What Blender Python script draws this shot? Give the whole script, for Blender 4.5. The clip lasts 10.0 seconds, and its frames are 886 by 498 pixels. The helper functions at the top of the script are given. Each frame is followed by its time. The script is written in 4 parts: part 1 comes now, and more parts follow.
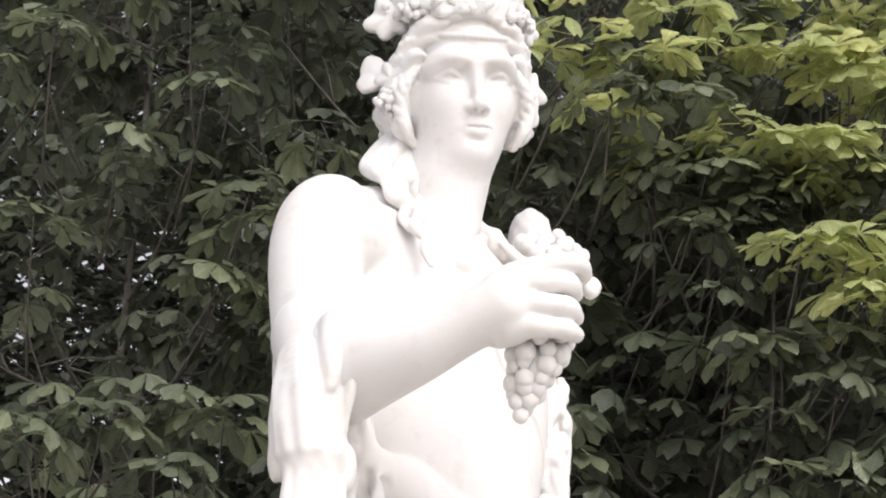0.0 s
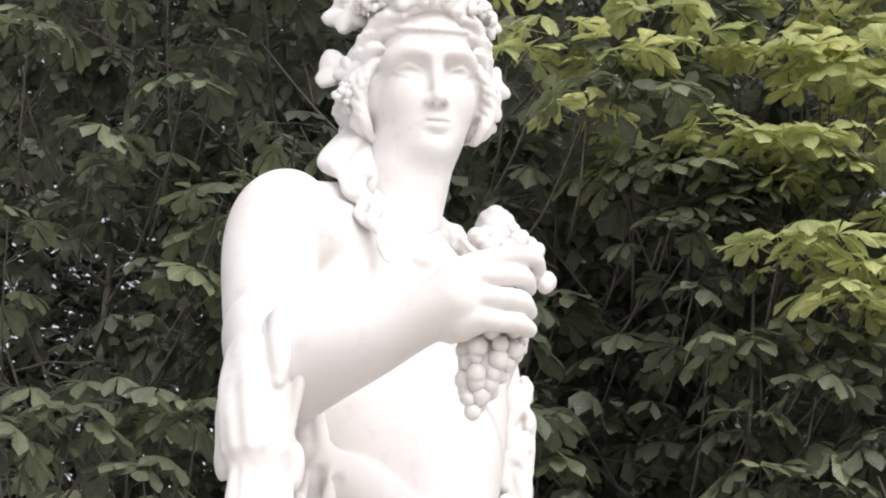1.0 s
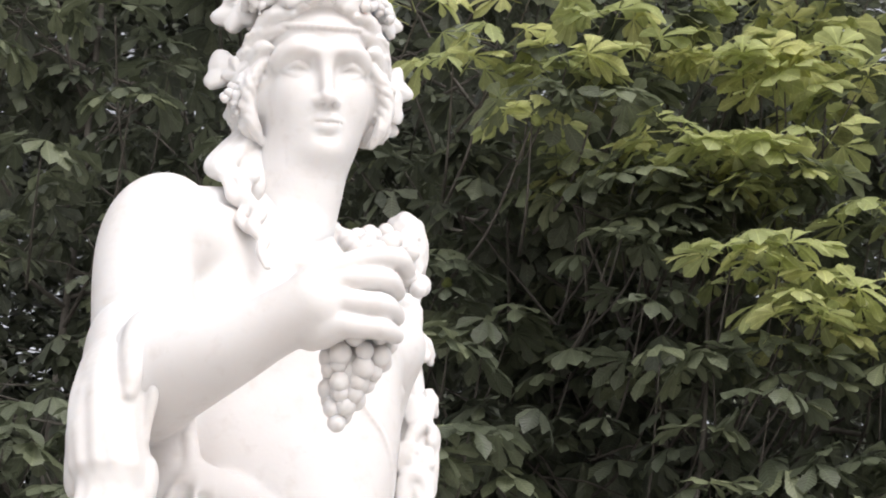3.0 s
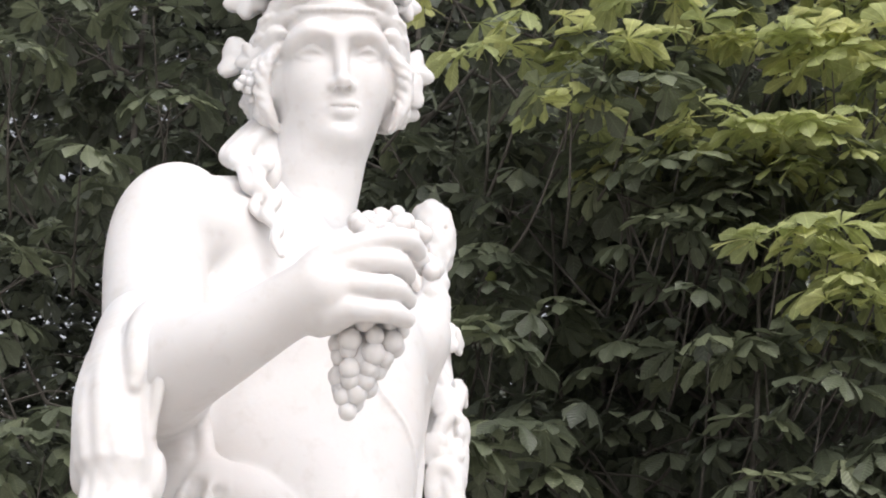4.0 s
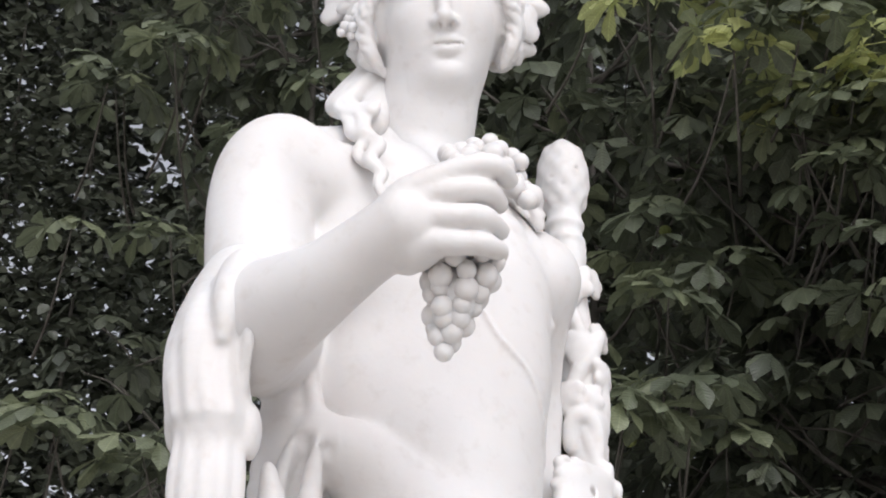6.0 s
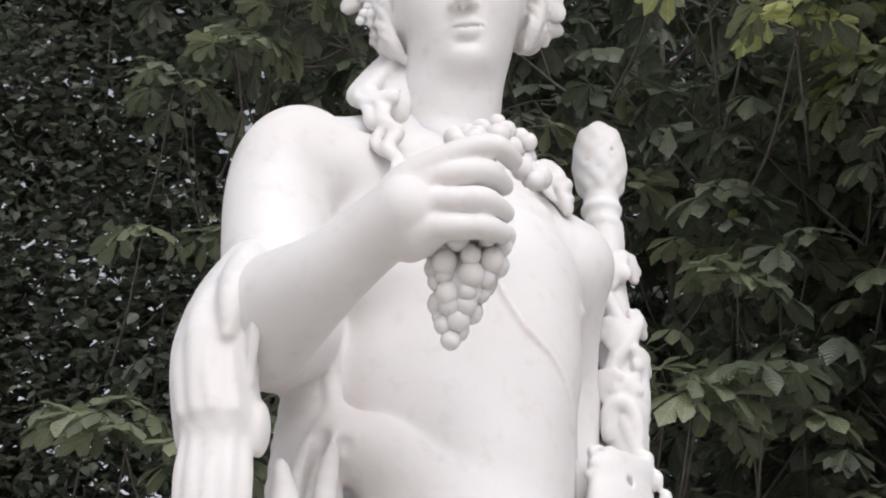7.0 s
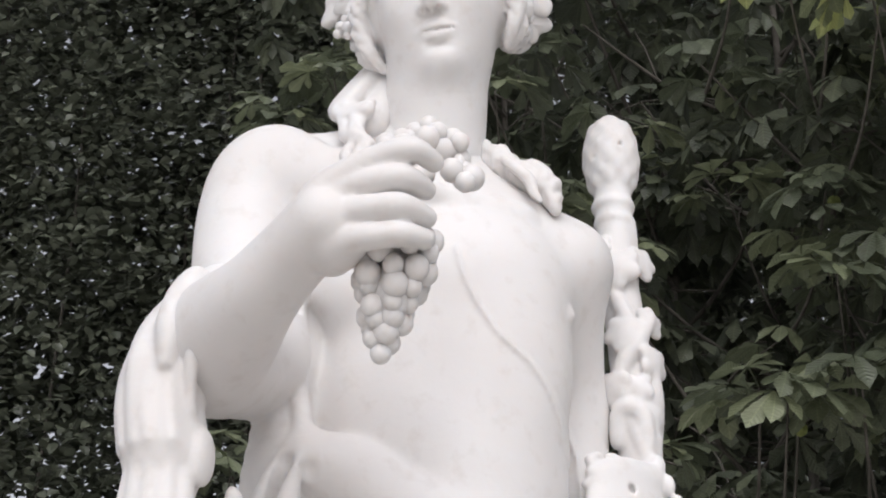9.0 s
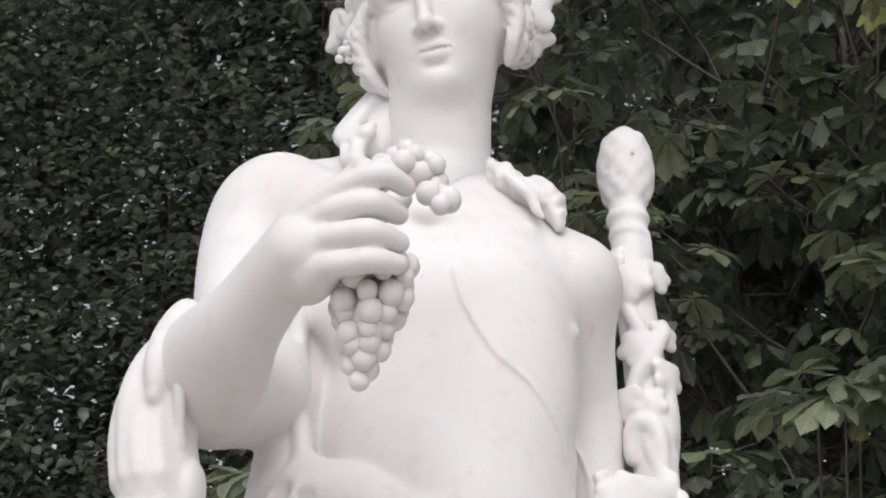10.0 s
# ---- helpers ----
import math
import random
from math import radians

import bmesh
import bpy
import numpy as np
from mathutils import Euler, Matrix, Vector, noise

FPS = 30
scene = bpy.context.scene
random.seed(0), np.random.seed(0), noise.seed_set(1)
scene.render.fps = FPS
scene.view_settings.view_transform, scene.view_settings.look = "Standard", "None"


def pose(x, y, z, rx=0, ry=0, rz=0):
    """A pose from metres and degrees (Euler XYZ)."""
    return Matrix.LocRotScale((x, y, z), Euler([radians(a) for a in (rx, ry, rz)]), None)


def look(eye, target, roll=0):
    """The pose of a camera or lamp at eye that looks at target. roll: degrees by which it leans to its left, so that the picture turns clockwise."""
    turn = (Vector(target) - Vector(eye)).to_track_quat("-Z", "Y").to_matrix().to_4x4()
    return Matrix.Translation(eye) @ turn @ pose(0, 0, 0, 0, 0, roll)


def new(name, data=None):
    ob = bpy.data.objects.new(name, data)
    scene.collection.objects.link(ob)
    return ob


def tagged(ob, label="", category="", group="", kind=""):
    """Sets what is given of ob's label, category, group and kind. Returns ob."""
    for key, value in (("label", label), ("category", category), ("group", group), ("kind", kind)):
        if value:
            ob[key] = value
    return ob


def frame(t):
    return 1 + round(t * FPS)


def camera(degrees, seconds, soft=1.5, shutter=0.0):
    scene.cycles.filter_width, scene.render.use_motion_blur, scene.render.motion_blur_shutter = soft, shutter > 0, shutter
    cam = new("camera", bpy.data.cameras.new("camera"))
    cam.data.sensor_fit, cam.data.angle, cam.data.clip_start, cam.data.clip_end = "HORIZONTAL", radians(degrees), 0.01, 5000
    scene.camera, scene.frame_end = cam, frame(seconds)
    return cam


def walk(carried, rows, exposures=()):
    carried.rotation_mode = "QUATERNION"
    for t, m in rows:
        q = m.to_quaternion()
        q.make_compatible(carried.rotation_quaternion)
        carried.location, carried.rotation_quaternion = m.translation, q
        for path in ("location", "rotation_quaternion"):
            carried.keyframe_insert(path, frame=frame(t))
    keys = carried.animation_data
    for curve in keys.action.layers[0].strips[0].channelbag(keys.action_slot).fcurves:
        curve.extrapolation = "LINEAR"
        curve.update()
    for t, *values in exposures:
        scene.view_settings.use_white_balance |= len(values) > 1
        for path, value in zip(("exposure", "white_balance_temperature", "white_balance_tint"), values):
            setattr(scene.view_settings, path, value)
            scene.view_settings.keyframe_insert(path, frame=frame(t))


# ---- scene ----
cam = camera(30.2, 10.0, soft=2.0)
PATH = [
    (0, (-0.641, -2.569, 1.651), (-0.208, -0.831, 2.541), 0.7),
    (0.5, (-0.605, -2.554, 1.652), (-0.174, -0.818, 2.547), 0.7),
    (1, (-0.557, -2.536, 1.651), (-0.128, -0.803, 2.552), 0.6),
    (1.5, (-0.5, -2.521, 1.654), (-0.073, -0.79, 2.56), 0.5),
    (2, (-0.436, -2.501, 1.665), (-0.012, -0.774, 2.579), 0.5),
    (3.5, (-0.264, -2.439, 1.683), (0.098, -0.707, 2.616), 0.4),
    (4, (-0.22, -2.4, 1.685), (0.09, -0.659, 2.621), 0.3),
    (4.5, (-0.179, -2.371, 1.677), (0.063, -0.619, 2.61), 0.4),
    (5, (-0.135, -2.337, 1.676), (0.031, -0.573, 2.604), 0.5),
    (5.5, (-0.084, -2.305, 1.677), (0.009, -0.534, 2.601), 0.6),
    (6, (-0.025, -2.267, 1.678), (0.001, -0.494, 2.603), 0.6),
    (7.5, (0.178, -2.171, 1.697), (-0.004, -0.408, 2.624), 0.6),
    (8, (0.26, -2.135, 1.702), (0.01, -0.384, 2.635), 0.5),
    (8.5, (0.346, -2.108, 1.709), (0.032, -0.369, 2.645), 0.4),
    (9, (0.435, -2.085, 1.716), (0.055, -0.363, 2.66), 0.4),
    (9.5, (0.517, -2.058, 1.728), (0.066, -0.357, 2.678), 0.3),
    (10, (0.592, -2.041, 1.736), (0.073, -0.361, 2.69), 0.3),
]
EXPOSURES = [(0.0, 0.66, 6500, 14), (2.0, 0.64, 6500, 14), (4.0, 0.52, 6400, 14), (6.0, 0.27, 6250, 14), (8.0, 0.12, 6320, 14), (10.0, 0.12, 6320, 14)]
walk(cam, [(t, look(eye, target, roll)) for t, eye, target, roll in PATH], EXPOSURES)

# ---- light: overcast daylight from above and in front ----
SUN_AZ, SUN_EL = radians(14), radians(42)
world = bpy.data.worlds.new("sky")
scene.world = world
world.use_nodes = True
wn = world.node_tree
sky = wn.nodes.new("ShaderNodeTexSky")
sky.sky_type = "NISHITA"
sky.sun_disc = False
sky.sun_elevation = SUN_EL
sky.sun_rotation = math.pi - SUN_AZ
sky.air_density, sky.dust_density, sky.ozone_density = 1.0, 4.0, 1.0
grey = wn.nodes.new("ShaderNodeHueSaturation")
grey.inputs["Saturation"].default_value = 0.17
wn.links.new(sky.outputs[0], grey.inputs["Color"])
wn.links.new(grey.outputs[0], wn.nodes["Background"].inputs["Color"])
wn.nodes["Background"].inputs["Strength"].default_value = 0.15
sun = new("sun", bpy.data.lights.new("sun", "SUN"))
sun.data.energy, sun.data.angle, sun.data.color = 0.40, radians(100), (1.0, 0.97, 0.93)
sun_from = Vector((math.sin(SUN_AZ) * math.cos(SUN_EL), -math.cos(SUN_AZ) * math.cos(SUN_EL), math.sin(SUN_EL)))
sun.matrix_world = look(sun_from * 30, (0, 0, 0))


# ---- materials ----
def material(name, rough=0.7, spec=0.3):
    m = bpy.data.materials.new(name)
    m.use_nodes = True
    b = m.node_tree.nodes["Principled BSDF"]
    b.inputs["Roughness"].default_value = rough
    b.inputs["Specular IOR Level"].default_value = spec
    return m, m.node_tree, b


def noise_node(nt, scale, detail=4.0, coords="Object"):
    tc = nt.nodes.new("ShaderNodeTexCoord")
    n = nt.nodes.new("ShaderNodeTexNoise")
    n.inputs["Scale"].default_value, n.inputs["Detail"].default_value = scale, detail
    nt.links.new(tc.outputs[coords], n.inputs["Vector"])
    return n


def ramp(nt, src, stops):
    r = nt.nodes.new("ShaderNodeValToRGB")
    while len(r.color_ramp.elements) < len(stops):
        r.color_ramp.elements.new(0.5)
    for e, (p, c) in zip(r.color_ramp.elements, stops):
        e.position, e.color = p, (*c, 1)
    nt.links.new(src, r.inputs["Fac"])
    return r


def mix(nt, a, b, fac, mode="MIX"):
    m = nt.nodes.new("ShaderNodeMix")
    m.data_type, m.blend_type = "RGBA", mode
    for sock, v in ((m.inputs["Factor"], fac), (m.inputs["A"], a), (m.inputs["B"], b)):
        if isinstance(v, bpy.types.NodeSocket):
            nt.links.new(v, sock)
        elif isinstance(v, (int, float)):
            sock.default_value = v
        else:
            sock.default_value = (*v, 1)
    return m.outputs["Result"]


def bump(nt, b, height, strength, dist):
    n = nt.nodes.new("ShaderNodeBump")
    n.inputs["Strength"].default_value, n.inputs["Distance"].default_value = strength, dist
    nt.links.new(height, n.inputs["Height"])
    nt.links.new(n.outputs["Normal"], b.inputs["Normal"])


def marble_material():
    m, nt, b = material("white_marble", 0.5, 0.35)
    big = ramp(nt, noise_node(nt, 5, 6).outputs["Fac"], [(0.3, (0.66, 0.635, 0.615)), (0.7, (0.73, 0.72, 0.71))])
    veins = ramp(nt, noise_node(nt, 38, 8).outputs["Fac"], [(0.25, (0.90, 0.88, 0.86)), (0.45, (1, 1, 1))])
    nt.links.new(mix(nt, big.outputs[0], veins.outputs[0], 0.8, "MULTIPLY"), b.inputs["Base Color"])
    b.inputs["Subsurface Weight"].default_value = 0.25
    b.inputs["Subsurface Radius"].default_value = (0.020, 0.016, 0.013)
    b.inputs["Subsurface Scale"].default_value = 0.5
    bump(nt, b, noise_node(nt, 120, 6).outputs["Fac"], 0.12, 0.002)
    return m


def leaf_material(name, dark, mid, light, pieces=False, gloss=0.36, veins=True, thin_share=0.36):
    m, nt, b = material(name, gloss, 0.5)
    if pieces:
        rnd = nt.nodes.new("ShaderNodeObjectInfo").outputs["Random"]
    else:
        rnd = nt.nodes.new("ShaderNodeNewGeometry").outputs["Random Per Island"]
    col = ramp(nt, rnd, [(0.0, dark), (0.5, mid), (1.0, light)])
    spots = ramp(nt, noise_node(nt, 26, 5).outputs["Fac"], [(0.3, (0.7, 0.7, 0.62)), (0.55, (1, 1, 1))])
    out = mix(nt, col.outputs[0], spots.outputs[0], 0.7, "MULTIPLY")
    nt.links.new(out, b.inputs["Base Color"])
    if veins:
        # side ribs that run from the middle rib outwards and forwards
        uv = nt.nodes.new("ShaderNodeSeparateXYZ")
        nt.links.new(nt.nodes.new("ShaderNodeUVMap").outputs[0], uv.inputs[0])
        far = nt.nodes.new("ShaderNodeMath")
        far.operation = "ABSOLUTE"
        nt.links.new(uv.outputs["X"], far.inputs[0])
        run = nt.nodes.new("ShaderNodeMath")
        run.operation, run.inputs[1].default_value = "MULTIPLY_ADD", -0.16
        nt.links.new(far.outputs[0], run.inputs[0])
        nt.links.new(uv.outputs["Y"], run.inputs[2])
        wave = nt.nodes.new("ShaderNodeMath")
        wave.operation, wave.inputs[1].default_value = "MULTIPLY", 75.0
        nt.links.new(run.outputs[0], wave.inputs[0])
        rib = nt.nodes.new("ShaderNodeMath")
        rib.operation = "SINE"
        nt.links.new(wave.outputs[0], rib.inputs[0])
        mid_rib = ramp(nt, far.outputs[0], [(0.0, (1.35, 1.35, 1.3)), (0.10, (1, 1, 1))])
        side = ramp(nt, rib.outputs[0], [(0.0, (0.90, 0.90, 0.90)), (0.9, (1.0, 1.0, 1.0))])
        out = mix(nt, mix(nt, out, mid_rib.outputs[0], 1.0, "MULTIPLY"), side.outputs[0], 1.0, "MULTIPLY")
        bump(nt, b, rib.outputs[0], 0.5, 0.0012)
        nt.links.new(out, b.inputs["Base Color"])
    else:
        bump(nt, b, noise_node(nt, 70, 3).outputs["Fac"], 0.25, 0.004)
    thin = nt.nodes.new("ShaderNodeBsdfTranslucent")
    nt.links.new(out, thin.inputs["Color"])
    add = nt.nodes.new("ShaderNodeMixShader")
    add.inputs["Fac"].default_value = thin_share
    nt.links.new(b.outputs[0], add.inputs[1])
    nt.links.new(thin.outputs[0], add.inputs[2])
    nt.links.new(add.outputs[0], nt.nodes["Material Output"].inputs["Surface"])
    return m


def rough_material(name, a, c, scale, rough=0.85, relief=0.4, dist=0.01):
    m, nt, b = material(name, rough, 0.2)
    col = ramp(nt, noise_node(nt, scale, 8).outputs["Fac"], [(0.3, a), (0.7, c)])
    fine = ramp(nt, noise_node(nt, scale * 9, 4).outputs["Fac"], [(0.3, (0.75, 0.75, 0.75)), (0.6, (1, 1, 1))])
    nt.links.new(mix(nt, col.outputs[0], fine.outputs[0], 0.8, "MULTIPLY"), b.inputs["Base Color"])
    bump(nt, b, noise_node(nt, scale * 4, 6).outputs["Fac"], relief, dist)
    return m


MARBLE = marble_material()
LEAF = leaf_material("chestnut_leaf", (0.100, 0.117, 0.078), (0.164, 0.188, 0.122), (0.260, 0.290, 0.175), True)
# same leaf for the inner crown, its shade put into a darker colour
LEAF_SHADED = leaf_material("chestnut_leaf_shaded", (0.084, 0.097, 0.072), (0.122, 0.138, 0.098), (0.170, 0.192, 0.125))
# young yellow-green, made paler still to carry the light on the outer leaves
LEAF_YOUNG_LIT = leaf_material("chestnut_leaf_young_lit", (0.42, 0.47, 0.22), (0.54, 0.585, 0.27), (0.66, 0.67, 0.30), True, thin_share=0.5)
HEDGE_LEAF = leaf_material("hornbeam_leaf", (0.075, 0.085, 0.064), (0.110, 0.123, 0.090), (0.165, 0.180, 0.135), gloss=0.28, veins=False)
BARK = rough_material("bark", (0.075, 0.068, 0.058), (0.150, 0.138, 0.120), 22)
FRUIT = rough_material("chestnut_husk", (0.16, 0.19, 0.06), (0.26, 0.29, 0.10), 60, 0.7, 0.8, 0.004)
GRAVEL = rough_material("gravel", (0.54, 0.51, 0.47), (0.66, 0.63, 0.59), 9)
STONE = rough_material("sandstone", (0.36, 0.34, 0.30), (0.46, 0.44, 0.39), 7)


def mesh_of(name, verts, faces, mat, smooth=True, uvs=None):
    me = bpy.data.meshes.new(name)
    me.from_pydata([tuple(v) for v in verts], [], [tuple(f) for f in faces])
    if uvs is not None:
        ids = np.zeros(len(me.loops), np.int32)
        me.loops.foreach_get("vertex_index", ids)
        me.uv_layers.new(name="UVMap").data.foreach_set("uv", np.asarray(uvs, np.float32)[ids].ravel())
    me.materials.append(mat)
    if smooth:
        me.shade_smooth()
    return me


def part(name, me, parent, label="", m=None):
    ob = new(name, me)
    ob.parent = parent
    if m is not None:
        ob.matrix_basis = m
    return tagged(ob, label) if label else ob


# ---- modelling clay: a field of distances that is turned into one skin ----
class Clay:
    def __init__(self, lo, hi, h):
        self.lo, self.h = np.array(lo, float), h
        self.n = np.ceil((np.array(hi) - self.lo) / h).astype(int) + 1
        self.d = np.full(self.n, 0.08, np.float32)

    def part_of(self, lo, hi):
        a = np.clip(np.floor((np.array(lo) - self.lo) / self.h).astype(int), 0, self.n)
        b = np.clip(np.ceil((np.array(hi) - self.lo) / self.h).astype(int) + 1, 0, self.n)
        if (b <= a).any():
            return None, None
        axes = [(self.lo[i] + self.h * np.arange(a[i], b[i])).astype(np.float32) for i in range(3)]
        return tuple(slice(a[i], b[i]) for i in range(3)), np.meshgrid(*axes, indexing="ij", sparse=True)

    def add(self, shape, k=0.015):
        fn, lo, hi = shape
        sl, p = self.part_of(np.array(lo) - k - 2 * self.h, np.array(hi) + k + 2 * self.h)
        if sl is None:
            return
        v, a = fn(*p), self.d[sl]
        w = np.clip(0.5 + 0.5 * (a - v) / k, 0, 1)
        self.d[sl] = a * (1 - w) + v * w - k * w * (1 - w)

    def cut(self, shape, k=0.008):
        fn, lo, hi = shape
        sl, p = self.part_of(np.array(lo) - k - 2 * self.h, np.array(hi) + k + 2 * self.h)
        if sl is None:
            return
        v, a = -fn(*p), self.d[sl]
        w = np.clip(0.5 - 0.5 * (a - v) / k, 0, 1)
        self.d[sl] = a * (1 - w) + v * w + k * w * (1 - w)

    def skin(self):
        d, h = self.d, self.h
        s = d < 0
        cell = np.zeros(np.array(d.shape) - 1, np.int8)
        for i in (0, 1):
            for j in (0, 1):
                for k in (0, 1):
                    cell += s[i:i + cell.shape[0], j:j + cell.shape[1], k:k + cell.shape[2]]
        idx = np.argwhere((cell > 0) & (cell < 8))
        num = np.full(cell.shape, -1, np.int64)
        num[tuple(idx.T)] = np.arange(len(idx))
        acc, cnt = np.zeros((len(idx), 3)), np.zeros(len(idx))
        corners = [(i, j, k) for i in (0, 1) for j in (0, 1) for k in (0, 1)]
        for a in corners:
            for ax in range(3):
                if a[ax]:
                    continue
                b = list(a)
                b[ax] = 1
                va, vb = d[tuple((idx + a).T)], d[tuple((idx + b).T)]
                on = (va < 0) != (vb < 0)
                t = np.where(on, va / np.where(on, va - vb, 1), 0)
                pos = np.tile(np.array(a, float), (len(idx), 1))
                pos[:, ax] = t
                acc[on] += pos[on]
                cnt[on] += 1
        verts = self.lo + h * (idx + acc / cnt[:, None])
        faces = []
        for ax in range(3):
            o1, o2 = [(1, 2), (2, 0), (0, 1)][ax]
            sa = np.moveaxis(s, ax, 0)
            flips = np.moveaxis(sa[:-1] != sa[1:], 0, ax)
            e = np.argwhere(flips)
            ok = (e[:, o1] > 0) & (e[:, o2] > 0) & (e[:, o1] < d.shape[o1] - 1) & (e[:, o2] < d.shape[o2] - 1)
            e = e[ok]
            u, v = np.eye(3, dtype=int)[o1], np.eye(3, dtype=int)[o2]
            q = np.stack([num[tuple((e - u - v).T)], num[tuple((e - v).T)], num[tuple(e.T)], num[tuple((e - u).T)]], 1)
            inside = s[tuple(e.T)]
            q[~inside] = q[~inside][:, ::-1]
            faces.append(q)
        return verts, np.concatenate(faces)


def turned(yaw=0, pitch=0, roll=0):
    return np.array(Euler((radians(pitch), radians(roll), radians(yaw))).to_matrix())


def ball(c, r, turn=None):
    c, r = np.array(c, float), np.broadcast_to(np.array(r, float), 3)
    big = r.max()
    ext = r if turn is None else np.full(3, big)

    def fn(x, y, z):
        p = [x - c[0], y - c[1], z - c[2]]
        if turn is not None:
            p = [turn[0, i] * p[0] + turn[1, i] * p[1] + turn[2, i] * p[2] for i in range(3)]
        k0 = np.sqrt((p[0] / r[0]) ** 2 + (p[1] / r[1]) ** 2 + (p[2] / r[2]) ** 2)
        k1 = np.sqrt((p[0] / r[0] ** 2) ** 2 + (p[1] / r[1] ** 2) ** 2 + (p[2] / r[2] ** 2) ** 2)
        return k0 * (k0 - 1) / np.maximum(k1, 1e-6)
    return fn, c - ext, c + ext


def limb(a, b, ra, rb):
    a, b = np.array(a, float), np.array(b, float)
    ab = b - a
    ll = float(ab @ ab) or 1e-9

    def fn(x, y, z):
        t = np.clip(((x - a[0]) * ab[0] + (y - a[1]) * ab[1] + (z - a[2]) * ab[2]) / ll, 0, 1)
        return np.sqrt((x - a[0] - t * ab[0]) ** 2 + (y - a[1] - t * ab[1]) ** 2 + (z - a[2] - t * ab[2]) ** 2) - (ra + (rb - ra) * t)
    rr = max(ra, rb)
    return fn, np.minimum(a, b) - rr, np.maximum(a, b) + rr


def spline(pts, n=6):
    """A smooth line through the points, n steps from one to the next."""
    p = np.array([pts[0], *pts, pts[-1]], float)
    out = []
    for i in range(1, len(p) - 2):
        for t in np.linspace(0, 1, n, endpoint=False):
            a, b, c, d = p[i - 1], p[i], p[i + 1], p[i + 2]
            out.append(0.5 * (2 * b + (c - a) * t + (2 * a - 5 * b + 4 * c - d) * t * t + (3 * b - a - 3 * c + d) * t ** 3))
    return np.array([*out, p[-2]])


def chain(pts, radii, n=5):
    """One smooth limb through several points, each with its own thickness."""
    if len(radii) != len(pts):
        radii = np.interp(np.linspace(0, 1, len(pts)), np.linspace(0, 1, len(radii)), radii)
    p = spline([(*q, r) for q, r in zip(pts, radii)], n)
    p, r = p[:, :3], p[:, 3]
    parts = [limb(p[i], p[i + 1], r[i], r[i + 1]) for i in range(len(p) - 1)]

    def fn(x, y, z):
        d = parts[0][0](x, y, z)
        for q in parts[1:]:
            d = np.minimum(d, q[0](x, y, z))
        return d
    return fn, np.min([q[1] for q in parts], 0), np.max([q[2] for q in parts], 0)


def rope(clay, pts, radii, k=0.006, n=4):
    p = spline(pts, n)
    r = np.interp(np.linspace(0, 1, len(p)), np.linspace(0, 1, len(radii)), radii)
    for i in range(len(p) - 1):
        clay.add(limb(p[i], p[i + 1], r[i], r[i + 1]), k)


def lock(clay, pts, radii, turns):
    """A lock of hair: four strands wound loosely round one line."""
    p = spline(pts, 5)
    r = np.interp(np.linspace(0, 1, len(p)), np.linspace(0, 1, len(radii)), radii)
    d = np.gradient(p, axis=0)
    d /= np.linalg.norm(d, axis=1)[:, None]
    u = np.cross(d, (0.3, 1.0, 0.2))
    u /= np.linalg.norm(u, axis=1)[:, None]
    w = np.cross(d, u)
    for i in range(len(p) - 1):
        clay.add(limb(p[i], p[i + 1], 0.72 * r[i], 0.72 * r[i + 1]), 0.003)
    for k in range(4):
        a = k * math.pi / 2 + np.linspace(0, turns * math.pi, len(p)) + 0.5 * np.sin(np.arange(len(p)) * 0.9 + k)
        q = p + (0.62 * r)[:, None] * (np.cos(a)[:, None] * u + np.sin(a)[:, None] * w)
        for i in range(len(q) - 1):
            clay.add(limb(q[i], q[i + 1], 0.52 * r[i], 0.52 * r[i + 1]), 0.003)


def seam(clay, line, height, width):
    """A thin ridge that follows the skin under a line in the front view."""
    sl, (x, y, z) = clay.part_of((0.0, -0.30, 2.38), (0.2, 0.06, 2.78))
    best = None
    for (xa, za), (xb, zb) in zip(line[:-1], line[1:]):
        dx, dz = xb - xa, zb - za
        t = np.clip(((x - xa) * dx + (z - za) * dz) / (dx * dx + dz * dz), 0, 1)
        e = (x - xa - t * dx) ** 2 + (z - za - t * dz) ** 2
        best = e if best is None else np.minimum(best, e)
    clay.d[sl] -= height * np.exp(-best / width ** 2).astype(np.float32)


def carved_leaf(clay, c, normal, tip, size):
    """A worn ivy leaf in relief: a flat heart with five blunt lobes."""
    n = np.array(normal, float)
    n /= np.linalg.norm(n)
    up = np.array(tip, float) - np.dot(tip, n) * n
    up /= np.linalg.norm(up)
    side = np.cross(up, n)
    clay.add(ball(c, (0.55 * size, 0.6 * size, 0.26 * size), np.stack([side, up, n], 1)), 0.1 * size)
    for a in (-2.15, -1.08, 0.0, 1.08, 2.15):
        way = math.sin(a) * side + math.cos(a) * up
        across = np.cross(way, n)
        clay.add(ball(np.array(c) + 0.44 * size * way - 0.05 * size * n, (0.36 * size, 0.42 * size, 0.22 * size), np.stack([across, way, n], 1)), 0.08 * size)


